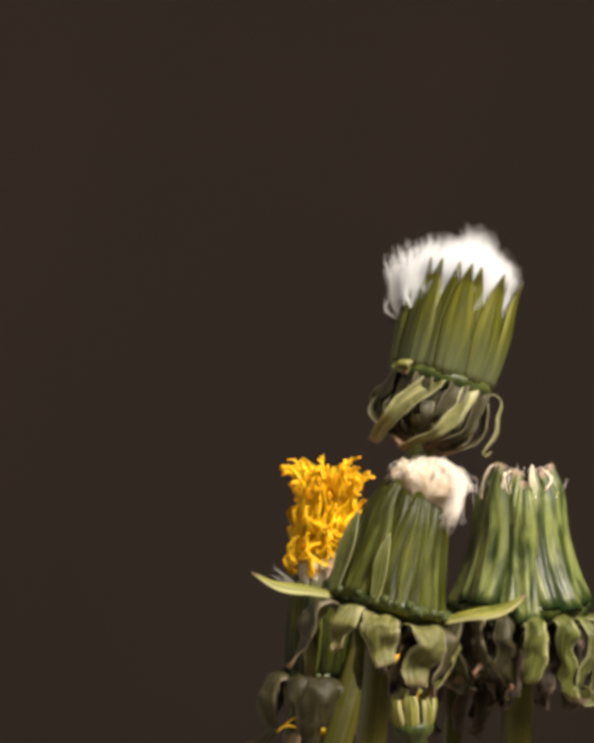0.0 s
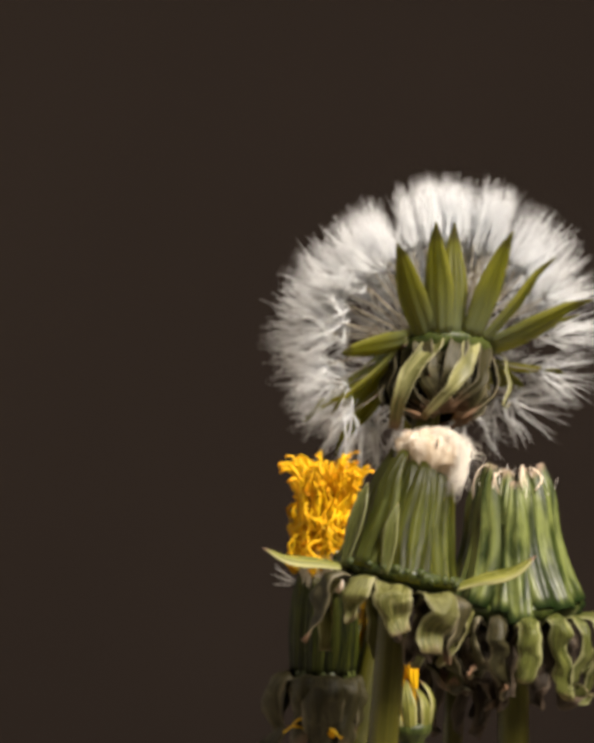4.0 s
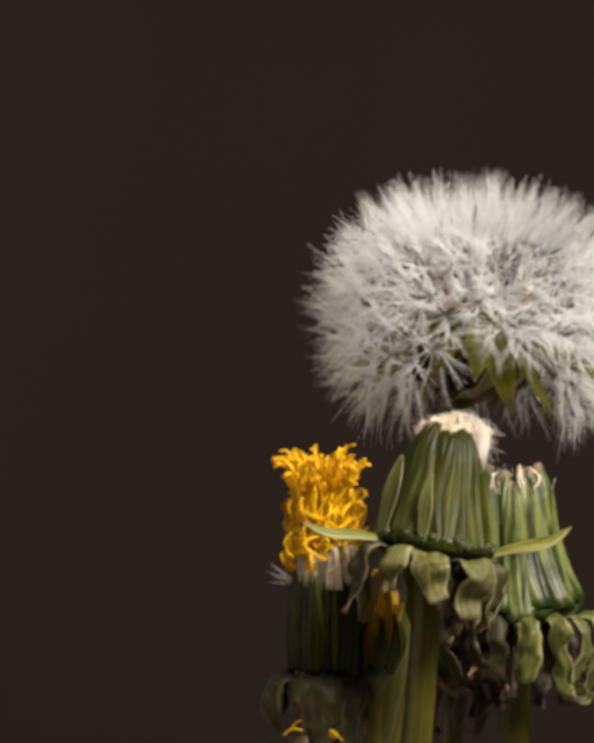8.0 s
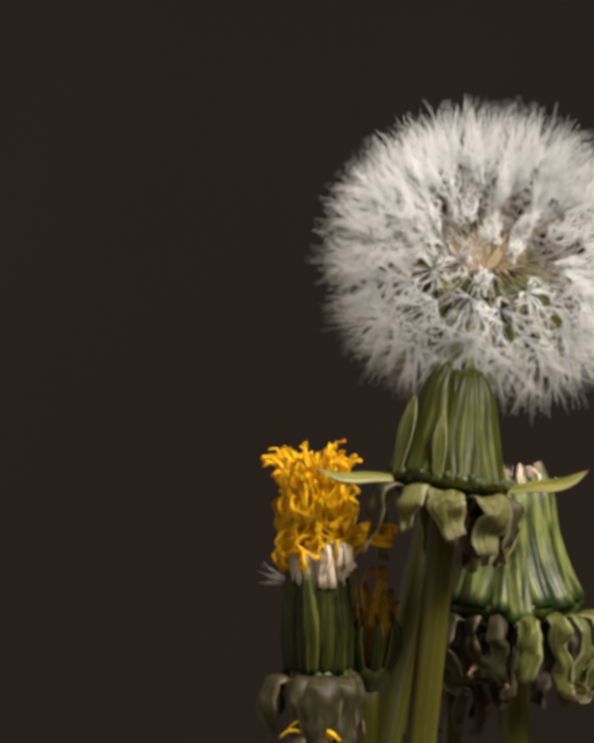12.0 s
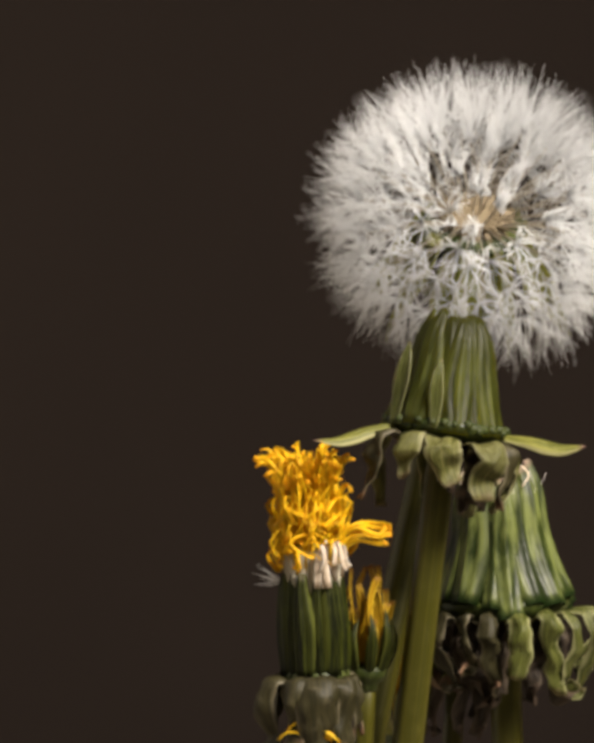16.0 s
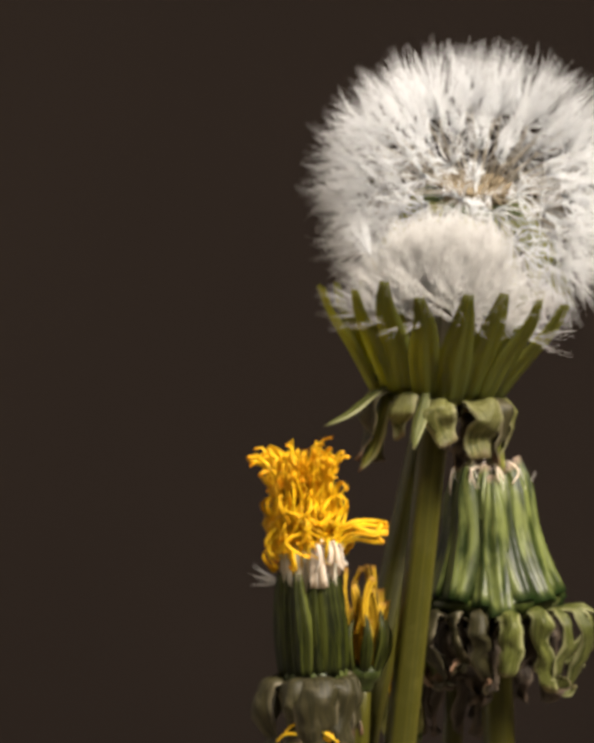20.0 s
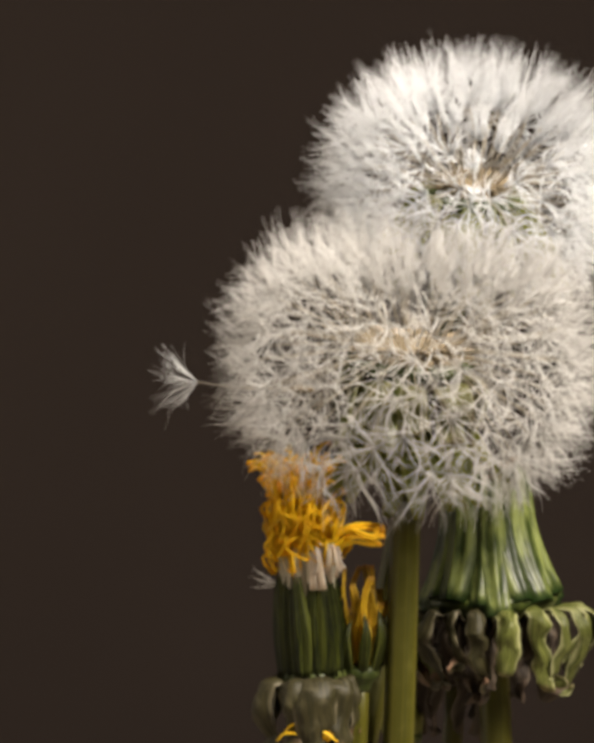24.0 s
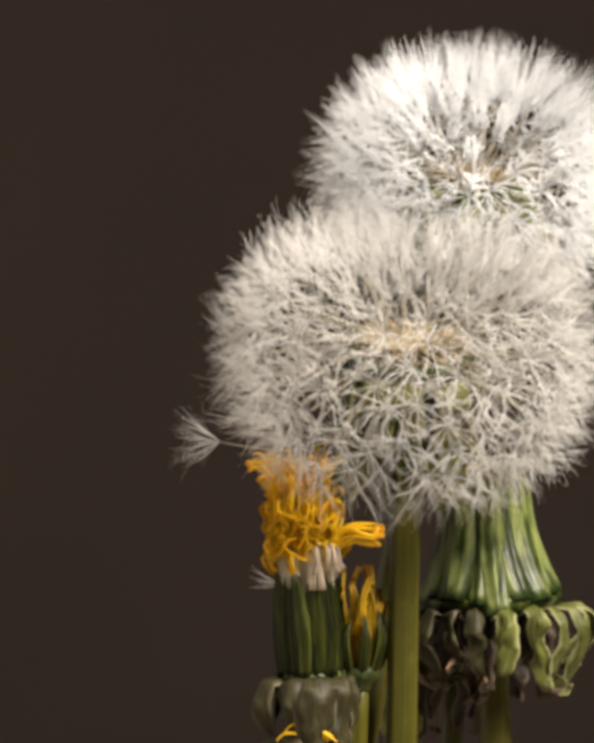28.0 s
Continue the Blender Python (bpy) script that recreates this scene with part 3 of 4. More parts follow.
B_ROWS = [
    (0.0, 815, 1272, 14, 4, 6.3), (0.5, 813, 1263, 14, 4, 6.1), (1.0, 821, 1254, 14, 4, 5.9), (2.0, 824, 1238, 14, 4, 5.4), (3.0, 827, 1222, 13, 4, 5), (3.5, 830, 1215, 12, 4, 5), (5.5, 876, 1190, 10, 4, 4.9),
    (6.0, 882, 1184, 10, 4, 4.9), (7.0, 895, 1167, 9, 4, 4.8), (8.0, 914, 1143, 9, 4, 4.8), (9.0, 932, 1112, 8, 3, 4.7), (10.0, 936, 1076, 8, 3, 5.1), (11.0, 942, 1045, 7, 3, 5.6), (12.0, 946, 1013, 7, 3, 6),
    (12.5, 948, 1000, 7, 3, 6.2), (14.5, 952, 943, 7, 2, 6.8), (15.0, 951, 930, 7, 2, 6.9), (16.0, 940, 900, 7, 1, 6.8), (17.0, 940, 868, 7, 0, 6.8), (18.0, 932, 846, 6, -2, 6.6), (18.5, 929, 832, 5, -3, 6.4),
    (19.0, 926, 812, 4, -4, 6.3), (19.5, 928, 798, 4, -5, 6.2), (20.0, 927, 804, 4, -5, 6.1), (20.5, 922, 818, 4, -5, 5.5), (21.0, 914, 826, 3, -6, 4.8), (21.5, 903, 808, 3, -8, 4.2),
    (23.5, 870, 768, 2, -12, 2), (24.0, 867, 764, 2, -13, 1.9), (25.0, 865, 760, 2, -14.5, 1.7), (26.0, 863, 756, 2, -16, 1.4), (28.0, 861, 752, 2, -18, 1)]


def middle_dandelion():
    d = dandelion("rising dandelion, closed green head that bursts into white fluff")
    rows = head_rows(B_ROWS, B_DEPTH)
    d.matrix_basis = rows[0][1]
    KEYED.append((d, rows))
    s = piece("stem", stem_shape(1.75, 1.95), STEM, d, label="smooth olive green hollow stem")
    s.matrix_basis = stem_rows(B_ROWS, 0)[0][1]
    KEYED.append((s, stem_rows(B_ROWS, 0)))
    piece("receptacle", bowl_shape(7.7, 1.9), RECEPTACLE, d)
    piece("seed_bed", turned([(6.9, 0.7), (6.5, 1.4), (5.0, 2.1), (2.6, 2.5), (0.05, 2.6)]), ACHENE, d, label="brown pitted seed bed")
    rnd = random.Random(8)
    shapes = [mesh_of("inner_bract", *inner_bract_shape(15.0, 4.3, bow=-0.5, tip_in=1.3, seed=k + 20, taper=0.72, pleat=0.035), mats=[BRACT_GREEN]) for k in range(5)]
    swing = [(0, -10.5), (5, -12), (8, -13.5), (14, -13.5), (16.5, -11), (17, -8), (17.5, -5), (18, -1.5), (18.5, 4), (19, 10), (19.5, 18), (20, 34), (20.5, 78), (21, 114), (21.5, 136), (23, 160), (25, 167), (28, 169)]
    n = 17
    for k in range(n):
        az = 360 * k / n + rnd.uniform(-5, 5) + 3
        b = piece("inner_bract", shapes[k % 5], None, d)
        lag, more, spin = rnd.uniform(-.15, .15), rnd.uniform(0.88, 1.06), rnd.uniform(-12, 12)
        off, wild = rnd.uniform(-1.6, 1.2), rnd.uniform(-7, 9)
        rad = 7.2 + 0.6 * (k % 2)
        brow = [(t, hinge(rad * (1 - 0.5 * ease((t - 20.2) / 2.4)), az, off + wild * ease((t - 17.2) / 1.2) + table(swing, t + (lag if 17 < t < 24 else 0))[0] * (more if t > 19 else 1), 0.2 + 0.35 * off - 0.6 * (1 - ease((t - 16.2) / 2.2)) - 1.9 * ease((t - 18.3) / 1.2) - 1.5 * ease((t - 21.5) / 2), spin * ease((t - 18.5) / 2))) for t, _ in swing]
        b.matrix_basis = brow[0][1]
        KEYED.append((b, brow))
    knobs = []
    for k in range(30):         # swollen knobs round the base
        a, r, z = 2 * math.pi * (k + rnd.uniform(-.25, .25)) / 30, 7.65, rnd.uniform(-.5, .5)
        v, f, u = turned([(0.55, -0.3), (0.5, 0.1), (0.3, 0.36), (0.03, 0.45)], 8)
        m = Matrix.Translation((r * math.cos(a), r * math.sin(a), z)) @ Matrix.Rotation(a, 4, "Z") @ Matrix.Rotation(radians(80), 4, "Y") @ Matrix.Scale(rnd.uniform(0.8, 1.25), 4)
        knobs.append(([m @ p for p in v], f, u))
    tagged(piece("callus_ring", joined(knobs), RECEPTACLE, d), kind="stuff")
    # broad outer bracts folded down over the stem
    outer = [(-152, 4.0, 8.0, 4.8, -1.2, 0, 24), (-124, 2.8, 4.4, 4.4, -0.4, 0, 18), (-95, 3.0, 4.8, 5.4, 0.0, 0, -12), (-56, 3.8, 6.2, 4.8, -0.2, 0, 20), (-30, 3.4, 7.6, 4.4, 0.4, 0, -40), (-8, 2.8, 8, 3.8, 1.4, 0, -20), (60, 2.8, 9, 4, 1.2, 0, 20),
             (100, 2.8, 9, 4, 1.2, 0, -20), (150, 2.8, 9, 4, 1.2, 0, 20)]
    for k, (az, out, drop, w, inward, curl, tw) in enumerate(outer):
        piece("outer_bract", hook_shape(out, drop, w, inward, curl, tw, seed=k + 60, blunt=0.62, crumple=0.7, wave=0.07), CALYX_OLIVE if k in (0, 4) else CALYX, d, hinge(6.2, az, 0, -1.9), label="pale green outer bract folded down")
    for k, (az, out, drop, w, tw) in enumerate([(-74, 1.4, 5.5, 3.4, -50), (-44, 1.6, 7.5, 3.6, 70), (-18, 1.4, 7.0, 3.0, -60)]):
        piece("withered_bract", hook_shape(out, drop, w, 1.0, 0.8, tw, wave=0.12, seed=k + 90, crumple=1.2), WITHERED, d, hinge(5.2, az, 0, -1.6), label="shrivelled brown outer bract")
    # two spears that stand out sideways and droop late, two narrow ones that stand up until the head bursts
    spears = [(-152, 11.6, 2.6, [(0, 86), (3, 86), (6, 84), (9, 86), (12, 88), (15, 92), (16, 103), (17, 118), (18, 140), (19, 155), (20, 160), (28, 165)]),
              (-14, 10.6, 2.8, [(0, 56), (3, 55), (6, 56), (9, 62), (12, 67), (15, 68), (16, 86), (17, 104), (18, 122), (19, 150), (20, 165), (28, 170)]),
              (-146, 10.4, 2.3, [(0, -5), (12, -9), (15, -8), (17, 4), (17.5, 18), (18, 36), (18.5, 58), (19, 84), (19.5, 105), (20, 118), (21, 140), (28, 160)]),
              (-104, 8.6, 1.7, [(0, -4), (12, -6), (15, -6), (17, 0), (17.5, 6), (18, 14), (18.5, 40), (19, 80), (19.5, 120), (20, 140), (28, 160)])]
    for k, (az, length, w, leans) in enumerate(spears):
        b = piece("outer_bract", spear_shape(length, w, 1.0 if k < 2 else 0.5, seed=k), CALYX_LIME if k < 2 else CALYX_FRESH, d, label="narrow lime green outer bract")
        brow = [(t, hinge(7.0 if k < 2 else 7.9, az, lean, -0.5, (-28, 28, 8, -6)[k])) for t, lean in leans]
        b.matrix_basis = brow[0][1]
        KEYED.append((b, brow))
    # dried remains of the corolla, a matted cap pushed off towards the back as the head opens
    lump = turned([(0.3, -5), (2.4, -4), (3.4, -2), (4.1, -0.6), (4.2, 0.6), (3.6, 2.0), (2.1, 3.0), (0.05, 3.4)], 40)
    lump = ([Vector((p.x, 0.8 * p.y, 0.8 * p.z)) + 0.9 * Vector(noise.noise_vector(p * 0.45)) + 0.5 * Vector(noise.noise_vector(p * 1.5)) for p in lump[0]], lump[1], lump[2])
    cap = piece("withered_corolla", lump, CREAM, d, label="cream cap of matted dried corollas on the closed head")
    bits = []
    for k in range(300):        # silky hair lying over the lump; some of it hangs down in a lock at one side
        a, r = radians(rnd.uniform(0, 360)), 4.0 * rnd.random() ** 0.5
        x, y = r * math.cos(a), 0.85 * r * math.sin(a)
        top = 2.9 - 0.14 * r * r
        jolt = lambda w: Vector((rnd.gauss(0, w), rnd.gauss(0, w), rnd.gauss(0, w)))
        if k < 110:             # the lock
            x, y = rnd.uniform(0.8, 3.6), rnd.uniform(-3.2, 0.4)
            top = 2.7 - 0.10 * (x * x + y * y)
            reach = rnd.uniform(0.5, 1.0)
            side = rnd.gauss(0, 0.45)
            pts = [(x * .5, y * .5, top - .6), Vector((x, y, top + .4)) + jolt(.2), Vector((2.4 + .4 * x, -1.6 + .5 * y, 0.6)) + jolt(.35), Vector((2.6 + .4 * x, -2.2 + .45 * y, -2.2 * reach)) + jolt(.4), Vector((2.2 + .35 * x + side, -2.8 + .3 * y, -5.2 * reach)) + jolt(.5)]
        else:
            way = Vector((0.8 + rnd.gauss(0, .5), -0.5 + rnd.gauss(0, .5), 0))
            long = rnd.uniform(0.8, 2.6)
            pts = [(x * .6, y * .6, top - .8), Vector((x, y, top + .2)) + jolt(.15), Vector((x, y, top)) + way * long * .6 + jolt(.35), Vector((x, y, top - .35 * long)) + way * long + jolt(.5)]
        bits.append(tube(smooth_line(pts, 8), lambda s: 0.05 * (1 - 0.7 * s), sides=3))
    for k in range(46):         # loose wisps on the other side
        a = radians(rnd.uniform(120, 250))
        x, y = 3.3 * math.cos(a), 2.8 * math.sin(a)
        bits.append(tube(smooth_line([(x * .7, y * .7, .6), (x * 1.1, y * 1.1, 0.8 + rnd.uniform(-.6, .8)), (x * rnd.uniform(1.3, 1.7), y * rnd.uniform(1.1, 1.6), rnd.uniform(-1.0, 1.8))], 5), lambda s: 0.06 * (1 - 0.7 * s), sides=3))
    tagged(piece("matted_hair", joined(bits), HAIR_CREAM, cap), kind="stuff")
    bits = []
    for k in range(26):
        a, r = radians(rnd.uniform(90, 330)), rnd.uniform(2.0, 3.4)
        x, y, top = r * math.cos(a), 0.9 * r * math.sin(a), 1.4 + rnd.uniform(-.6, .8)
        bits.append(floret_shape([(x * .6, y * .6, -1.5), (x, y, top - 1), (x * 1.15, y * 1.15, top), (x * 1.3, y * 1.3, top - rnd.uniform(.6, 2.2))], rnd.uniform(0.25, 0.6), rnd))
    tagged(piece("withered_floret_mat", joined(bits), CREAM, cap), kind="stuff")
    crow = [(t, Matrix.Translation(Vector((x, y, z)) * MM) @ turn(lean, aw)) for t, x, y, z, lean, aw in
            [(0, 1.5, -1, 15.0, 0, 0), (3, 1.5, -1, 15.0, 0, 0), (6, 1.2, -0.2, 14.6, 0, 4), (8, 0.6, 2.2, 12.8, 0, 20), (8.6, 0.2, 6.5, 8.5, 0, 55), (9.2, 0, 9.2, 3.0, 0, 68), (11, -0.5, 9.4, 2.0, 0, 70), (12, -1, 9.5, 0.5, 4, 80), (14.5, -1, 9.5, 0.5, 6, 90), (17, -1.5, 9.5, 0.5, 8, 100),
             (19, -2, 9.5, 0.3, 8, 120), (21, -3, 10, 0, 8, 150), (28, -3, 10, -4, 8, 170)]]
    cap.matrix_basis = crow[0][1]
    KEYED.append((cap, crow))

    def hang(t):                # in line with the stem until the head bursts
        _, _, lean, away, stem = table(B_ROWS, min(t, 16.6))
        return turn(lean, away).inverted() @ turn(stem, 0) if t < 16.7 else Matrix()

    def progress(t, az, share):
        return table([(0, 0), (18, 0), (18.5, .04), (19, .10), (19.5, .14), (20, .17), (20.5, .30), (21, .49), (21.5, .70), (22.3, .92), (23, 1), (40, 1)], t - 0.15 * (1 - share) + 0.65 * max(0.0, share - 0.45))[0]

    def opening(az, share, r):
        t0 = 18.0 + 3.7 * (1 - share) + r.uniform(-.2, .4)
        return t0, t0 + 1.9, 0.4 + 0.6 * ease((share - 0.1) / 0.25)

    seed_head(d, 158, 142, progress, opening, lambda t: 17.5 - 17.5 * ease((t - 16.6) / 2.4), [0, 3, 5, 8, 10, 12, 14.5, 16.6, 17.2, 17.8, 18.5, 19.2, 20, 20.7, 21.4, 22.2, 23.5, 28], 23, hang=hang, fans=11, tight=0.5, cone=4.0, core=4.7, flat=9.0, power=0.12, lower=57.0, shut=(-5, 0), draw=((0, 0), (18, 0), (19, 2.2), (19.6, 4.4), (20.2, 5.6), (21, 4.4), (21.5, 2.8), (22.5, 0.6), (23.5, 0), (28, 0)), tufts=IVORY_TUFTS, seeds=LONG_SEEDS, stalk=LONG)
    # one seed that springs clear of the ball and sinks beside it
    hub = 3.3 + LONG
    stray = piece("seed", LONG_SEEDS[2], None, d)
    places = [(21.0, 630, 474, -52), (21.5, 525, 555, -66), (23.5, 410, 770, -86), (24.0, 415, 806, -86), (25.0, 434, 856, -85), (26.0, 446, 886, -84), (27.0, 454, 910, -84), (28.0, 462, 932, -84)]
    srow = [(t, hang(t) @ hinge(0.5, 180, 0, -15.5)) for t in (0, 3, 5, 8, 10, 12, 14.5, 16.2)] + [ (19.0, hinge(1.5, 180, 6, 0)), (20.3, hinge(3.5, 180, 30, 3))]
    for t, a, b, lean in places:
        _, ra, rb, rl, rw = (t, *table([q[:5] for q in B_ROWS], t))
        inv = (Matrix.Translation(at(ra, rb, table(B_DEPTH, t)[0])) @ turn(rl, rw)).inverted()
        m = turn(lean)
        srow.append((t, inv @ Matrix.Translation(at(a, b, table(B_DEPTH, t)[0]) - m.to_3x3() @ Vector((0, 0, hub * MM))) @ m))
    stray.matrix_basis = srow[0][1]
    KEYED.append((stray, srow))
    short = [tuft_mesh(70 + k, 5, 6.8, curl=0.5, fray=7.0) for k in range(4)]
    for k in range(13):
        fan = piece("pappus_tuft", short[k % 4], None, stray)
        pose_at = lambda a: Matrix.Translation((0, 0, hub * MM)) @ Matrix.Rotation(radians(360 * k / 13), 4, "Z") @ Matrix.Rotation(radians(a), 4, "Y")
        frow = [(0.0, pose_at(5)), (19.5, pose_at(5)), (21.5, pose_at(50)), (24.0, pose_at(30 + 12 * (k % 3))), (28.0, pose_at(22 + 12 * (k % 3)))]
        fan.matrix_basis = frow[0][1]
        KEYED.append((fan, frow))
    return d


# ---- the closed dandelion with the silvery head ----
C_DEPTH = 13
C_ROWS = [(0.0, 1096, 1280, 1, 2, 0.5), (2.5, 1095, 1280, 0.8, 2, 0.5), (3.5, 1084, 1280, 0.2, 2, 0.5), (5.5, 1080, 1280, -0.8, 2, 0.5), (8.0, 1081, 1280, -1, 2, 0.5), (12.0, 1081, 1278, -1, 2, 0.6), (15.0, 1068, 1275, -1.6, 2, 0.6),
          (17.0, 1055, 1271, -1.8, 2, 0.7), (19.0, 1045, 1268, -2, 2, 0.7), (21.0, 1040, 1267, -2, 2, 0.8), (28.0, 1034, 1265, -2, 2, 0.8)]


def closed_dandelion():
    d = dandelion("closed dandelion head with silvery green ribbed bracts and curled outer bracts")
    rows = head_rows(C_ROWS, C_DEPTH)
    d.matrix_basis = rows[0][1]
    KEYED.append((d, rows))
    piece("stem", stem_shape(2.0, 2.1), STEM, d, label="green hollow stem")
    piece("receptacle", bowl_shape(8.7, 2.1, 3.2), RECEPTACLE, d)
    rnd = random.Random(3)
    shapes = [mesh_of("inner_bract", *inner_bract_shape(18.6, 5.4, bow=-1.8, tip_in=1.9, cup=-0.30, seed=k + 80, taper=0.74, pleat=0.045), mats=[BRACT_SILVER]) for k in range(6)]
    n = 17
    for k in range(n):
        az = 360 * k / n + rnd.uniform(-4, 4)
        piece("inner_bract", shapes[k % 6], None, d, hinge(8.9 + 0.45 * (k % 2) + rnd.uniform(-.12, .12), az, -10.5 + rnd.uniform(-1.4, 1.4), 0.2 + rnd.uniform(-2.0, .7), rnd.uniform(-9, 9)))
    bits = [hair_shape((rnd.gauss(0, .16), rnd.gauss(0, .16), 1), rnd.uniform(14, 18.6), 0.08, 0.6, rnd) for _ in range(90)]
    for k in range(6):      # dried white threads that hang over the rim of the head
        az, r = -140 + 17 * k + rnd.uniform(-6, 6), rnd.uniform(5.2, 6.2)
        piece("dried_thread", ribbon(smooth_line([(2.5, 0, 17), (r - 1.2, rnd.uniform(-.6, .6), 18.4 + rnd.uniform(-.8, .4)), (r + .3, rnd.uniform(-.8, .8), 17.0), (r + 0.5, rnd.uniform(-1, 1), rnd.uniform(13.5, 16))], 8), lambda s: 0.5 - 0.3 * s, thick=.2, across=3), CREAM, d, Matrix.Rotation(radians(az), 4, "Z"), label="thin dried pinkish white thread")
    piece("pappus", joined(bits), HAIR_CREAM, d, Matrix.Translation((0, 0, 0.5 * MM)), label="white pappus tips between the bract points")
    outer = [(-128, 1.8, 6.0, 3.2, 0.8, 1.2, 70), (-84, 2.6, 7.4, 3.6, 0.4, 0, 14), (-106, 1.8, 8.4, 2.4, 2.2, 1.5, -80), (-62, 2.4, 10.0, 2.5, 0.6, 0, 35), (-46, 3.4, 8.6, 2.2, 1.0, 1.2, -45), (-28, 4.0, 10.2, 2.6, 2.2, 0.8, 25), (-8, 5.0, 7.4, 2.4, 2.8, 1.4, -30), (12, 4.4, 6.4, 2.2, 2.0, 1.4, 40),
             (-146, 2.2, 8, 3.6, 1.6, 0.8, 40), (-172, 2.8, 9, 3.4, 2.0, 0, 25), (50, 3, 9, 3.4, 2, 0, 25), (95, 3, 9, 3.4, 2, 0, 25), (140, 3, 9, 3.4, 2, 0, 25)]
    for k, (az, out, drop, w, inward, curl, tw) in enumerate(outer):
        piece("outer_bract", hook_shape(out, drop, w, inward + 0.4, curl, tw, seed=k + 140, cup=0.3, blunt=1.05, crumple=1.1 if k in (0, 2, 8, 9) else 0.85), CALYX_OLIVE if k in (0, 2, 8, 9) else CALYX_FRESH, d, hinge(8.7, az, 0, -1.4), label="curled pale green outer bract")
    for k, (az, out, drop, w, inward, curl, tw) in enumerate([(-62, 4.2, 8.6, 3.0, 0.6, 1.8, 80), (-36, 4.6, 9.0, 3.2, 0.6, 1.8, -70), (-95, 1.8, 9.5, 2.0, 1.2, 1.0, 40), (-130, 1.8, 9.5, 2.6, 1.2, 1.0, 40), (-112, 2.6, 7.5, 3.4, 0.8, 1.2, -60), (-145, 2.4, 8.0, 3.4, 0.8, 1.4, 50), (-98, 2.2, 8.8, 2.6, 1.0, 0.8, 30)]):
        piece("withered_bract", hook_shape(out, drop, w, inward, curl, tw, wave=0.1, seed=k + 160, crumple=1.3), WITHERED, d, hinge(4.6, az, 0, -2.6), label="shrivelled brown outer bract")
    return d


# ---- the old yellow flower ----
D_DEPTH = [(0, 12), (5, 6), (8, -3), (12, -6), (16, -8), (20, -11), (22, -9), (24, -5), (28, -5)]
D_ROWS = [(0.0, 672, 1424, 3.6, 0, 0), (0.5, 676, 1422, 3.6, 0, 0), (2.0, 676, 1422, 3.2, 0, 0), (3.5, 683, 1422, 2.0, 0, 0), (6.0, 684, 1422, 1.2, 0, 0), (9.0, 680, 1422, 0.2, 0, 0), (12.0, 674, 1422, -1.0, 0, 0), (15.0, 670, 1424, -2.0, 0, 0),
          (17.0, 667, 1424, -2.6, 0, 0), (20.0, 664, 1425, -3.2, 0, 0), (24.0, 662, 1426, -3.4, 0, 0), (28.0, 661, 1426, -3.5, 0, 0)]


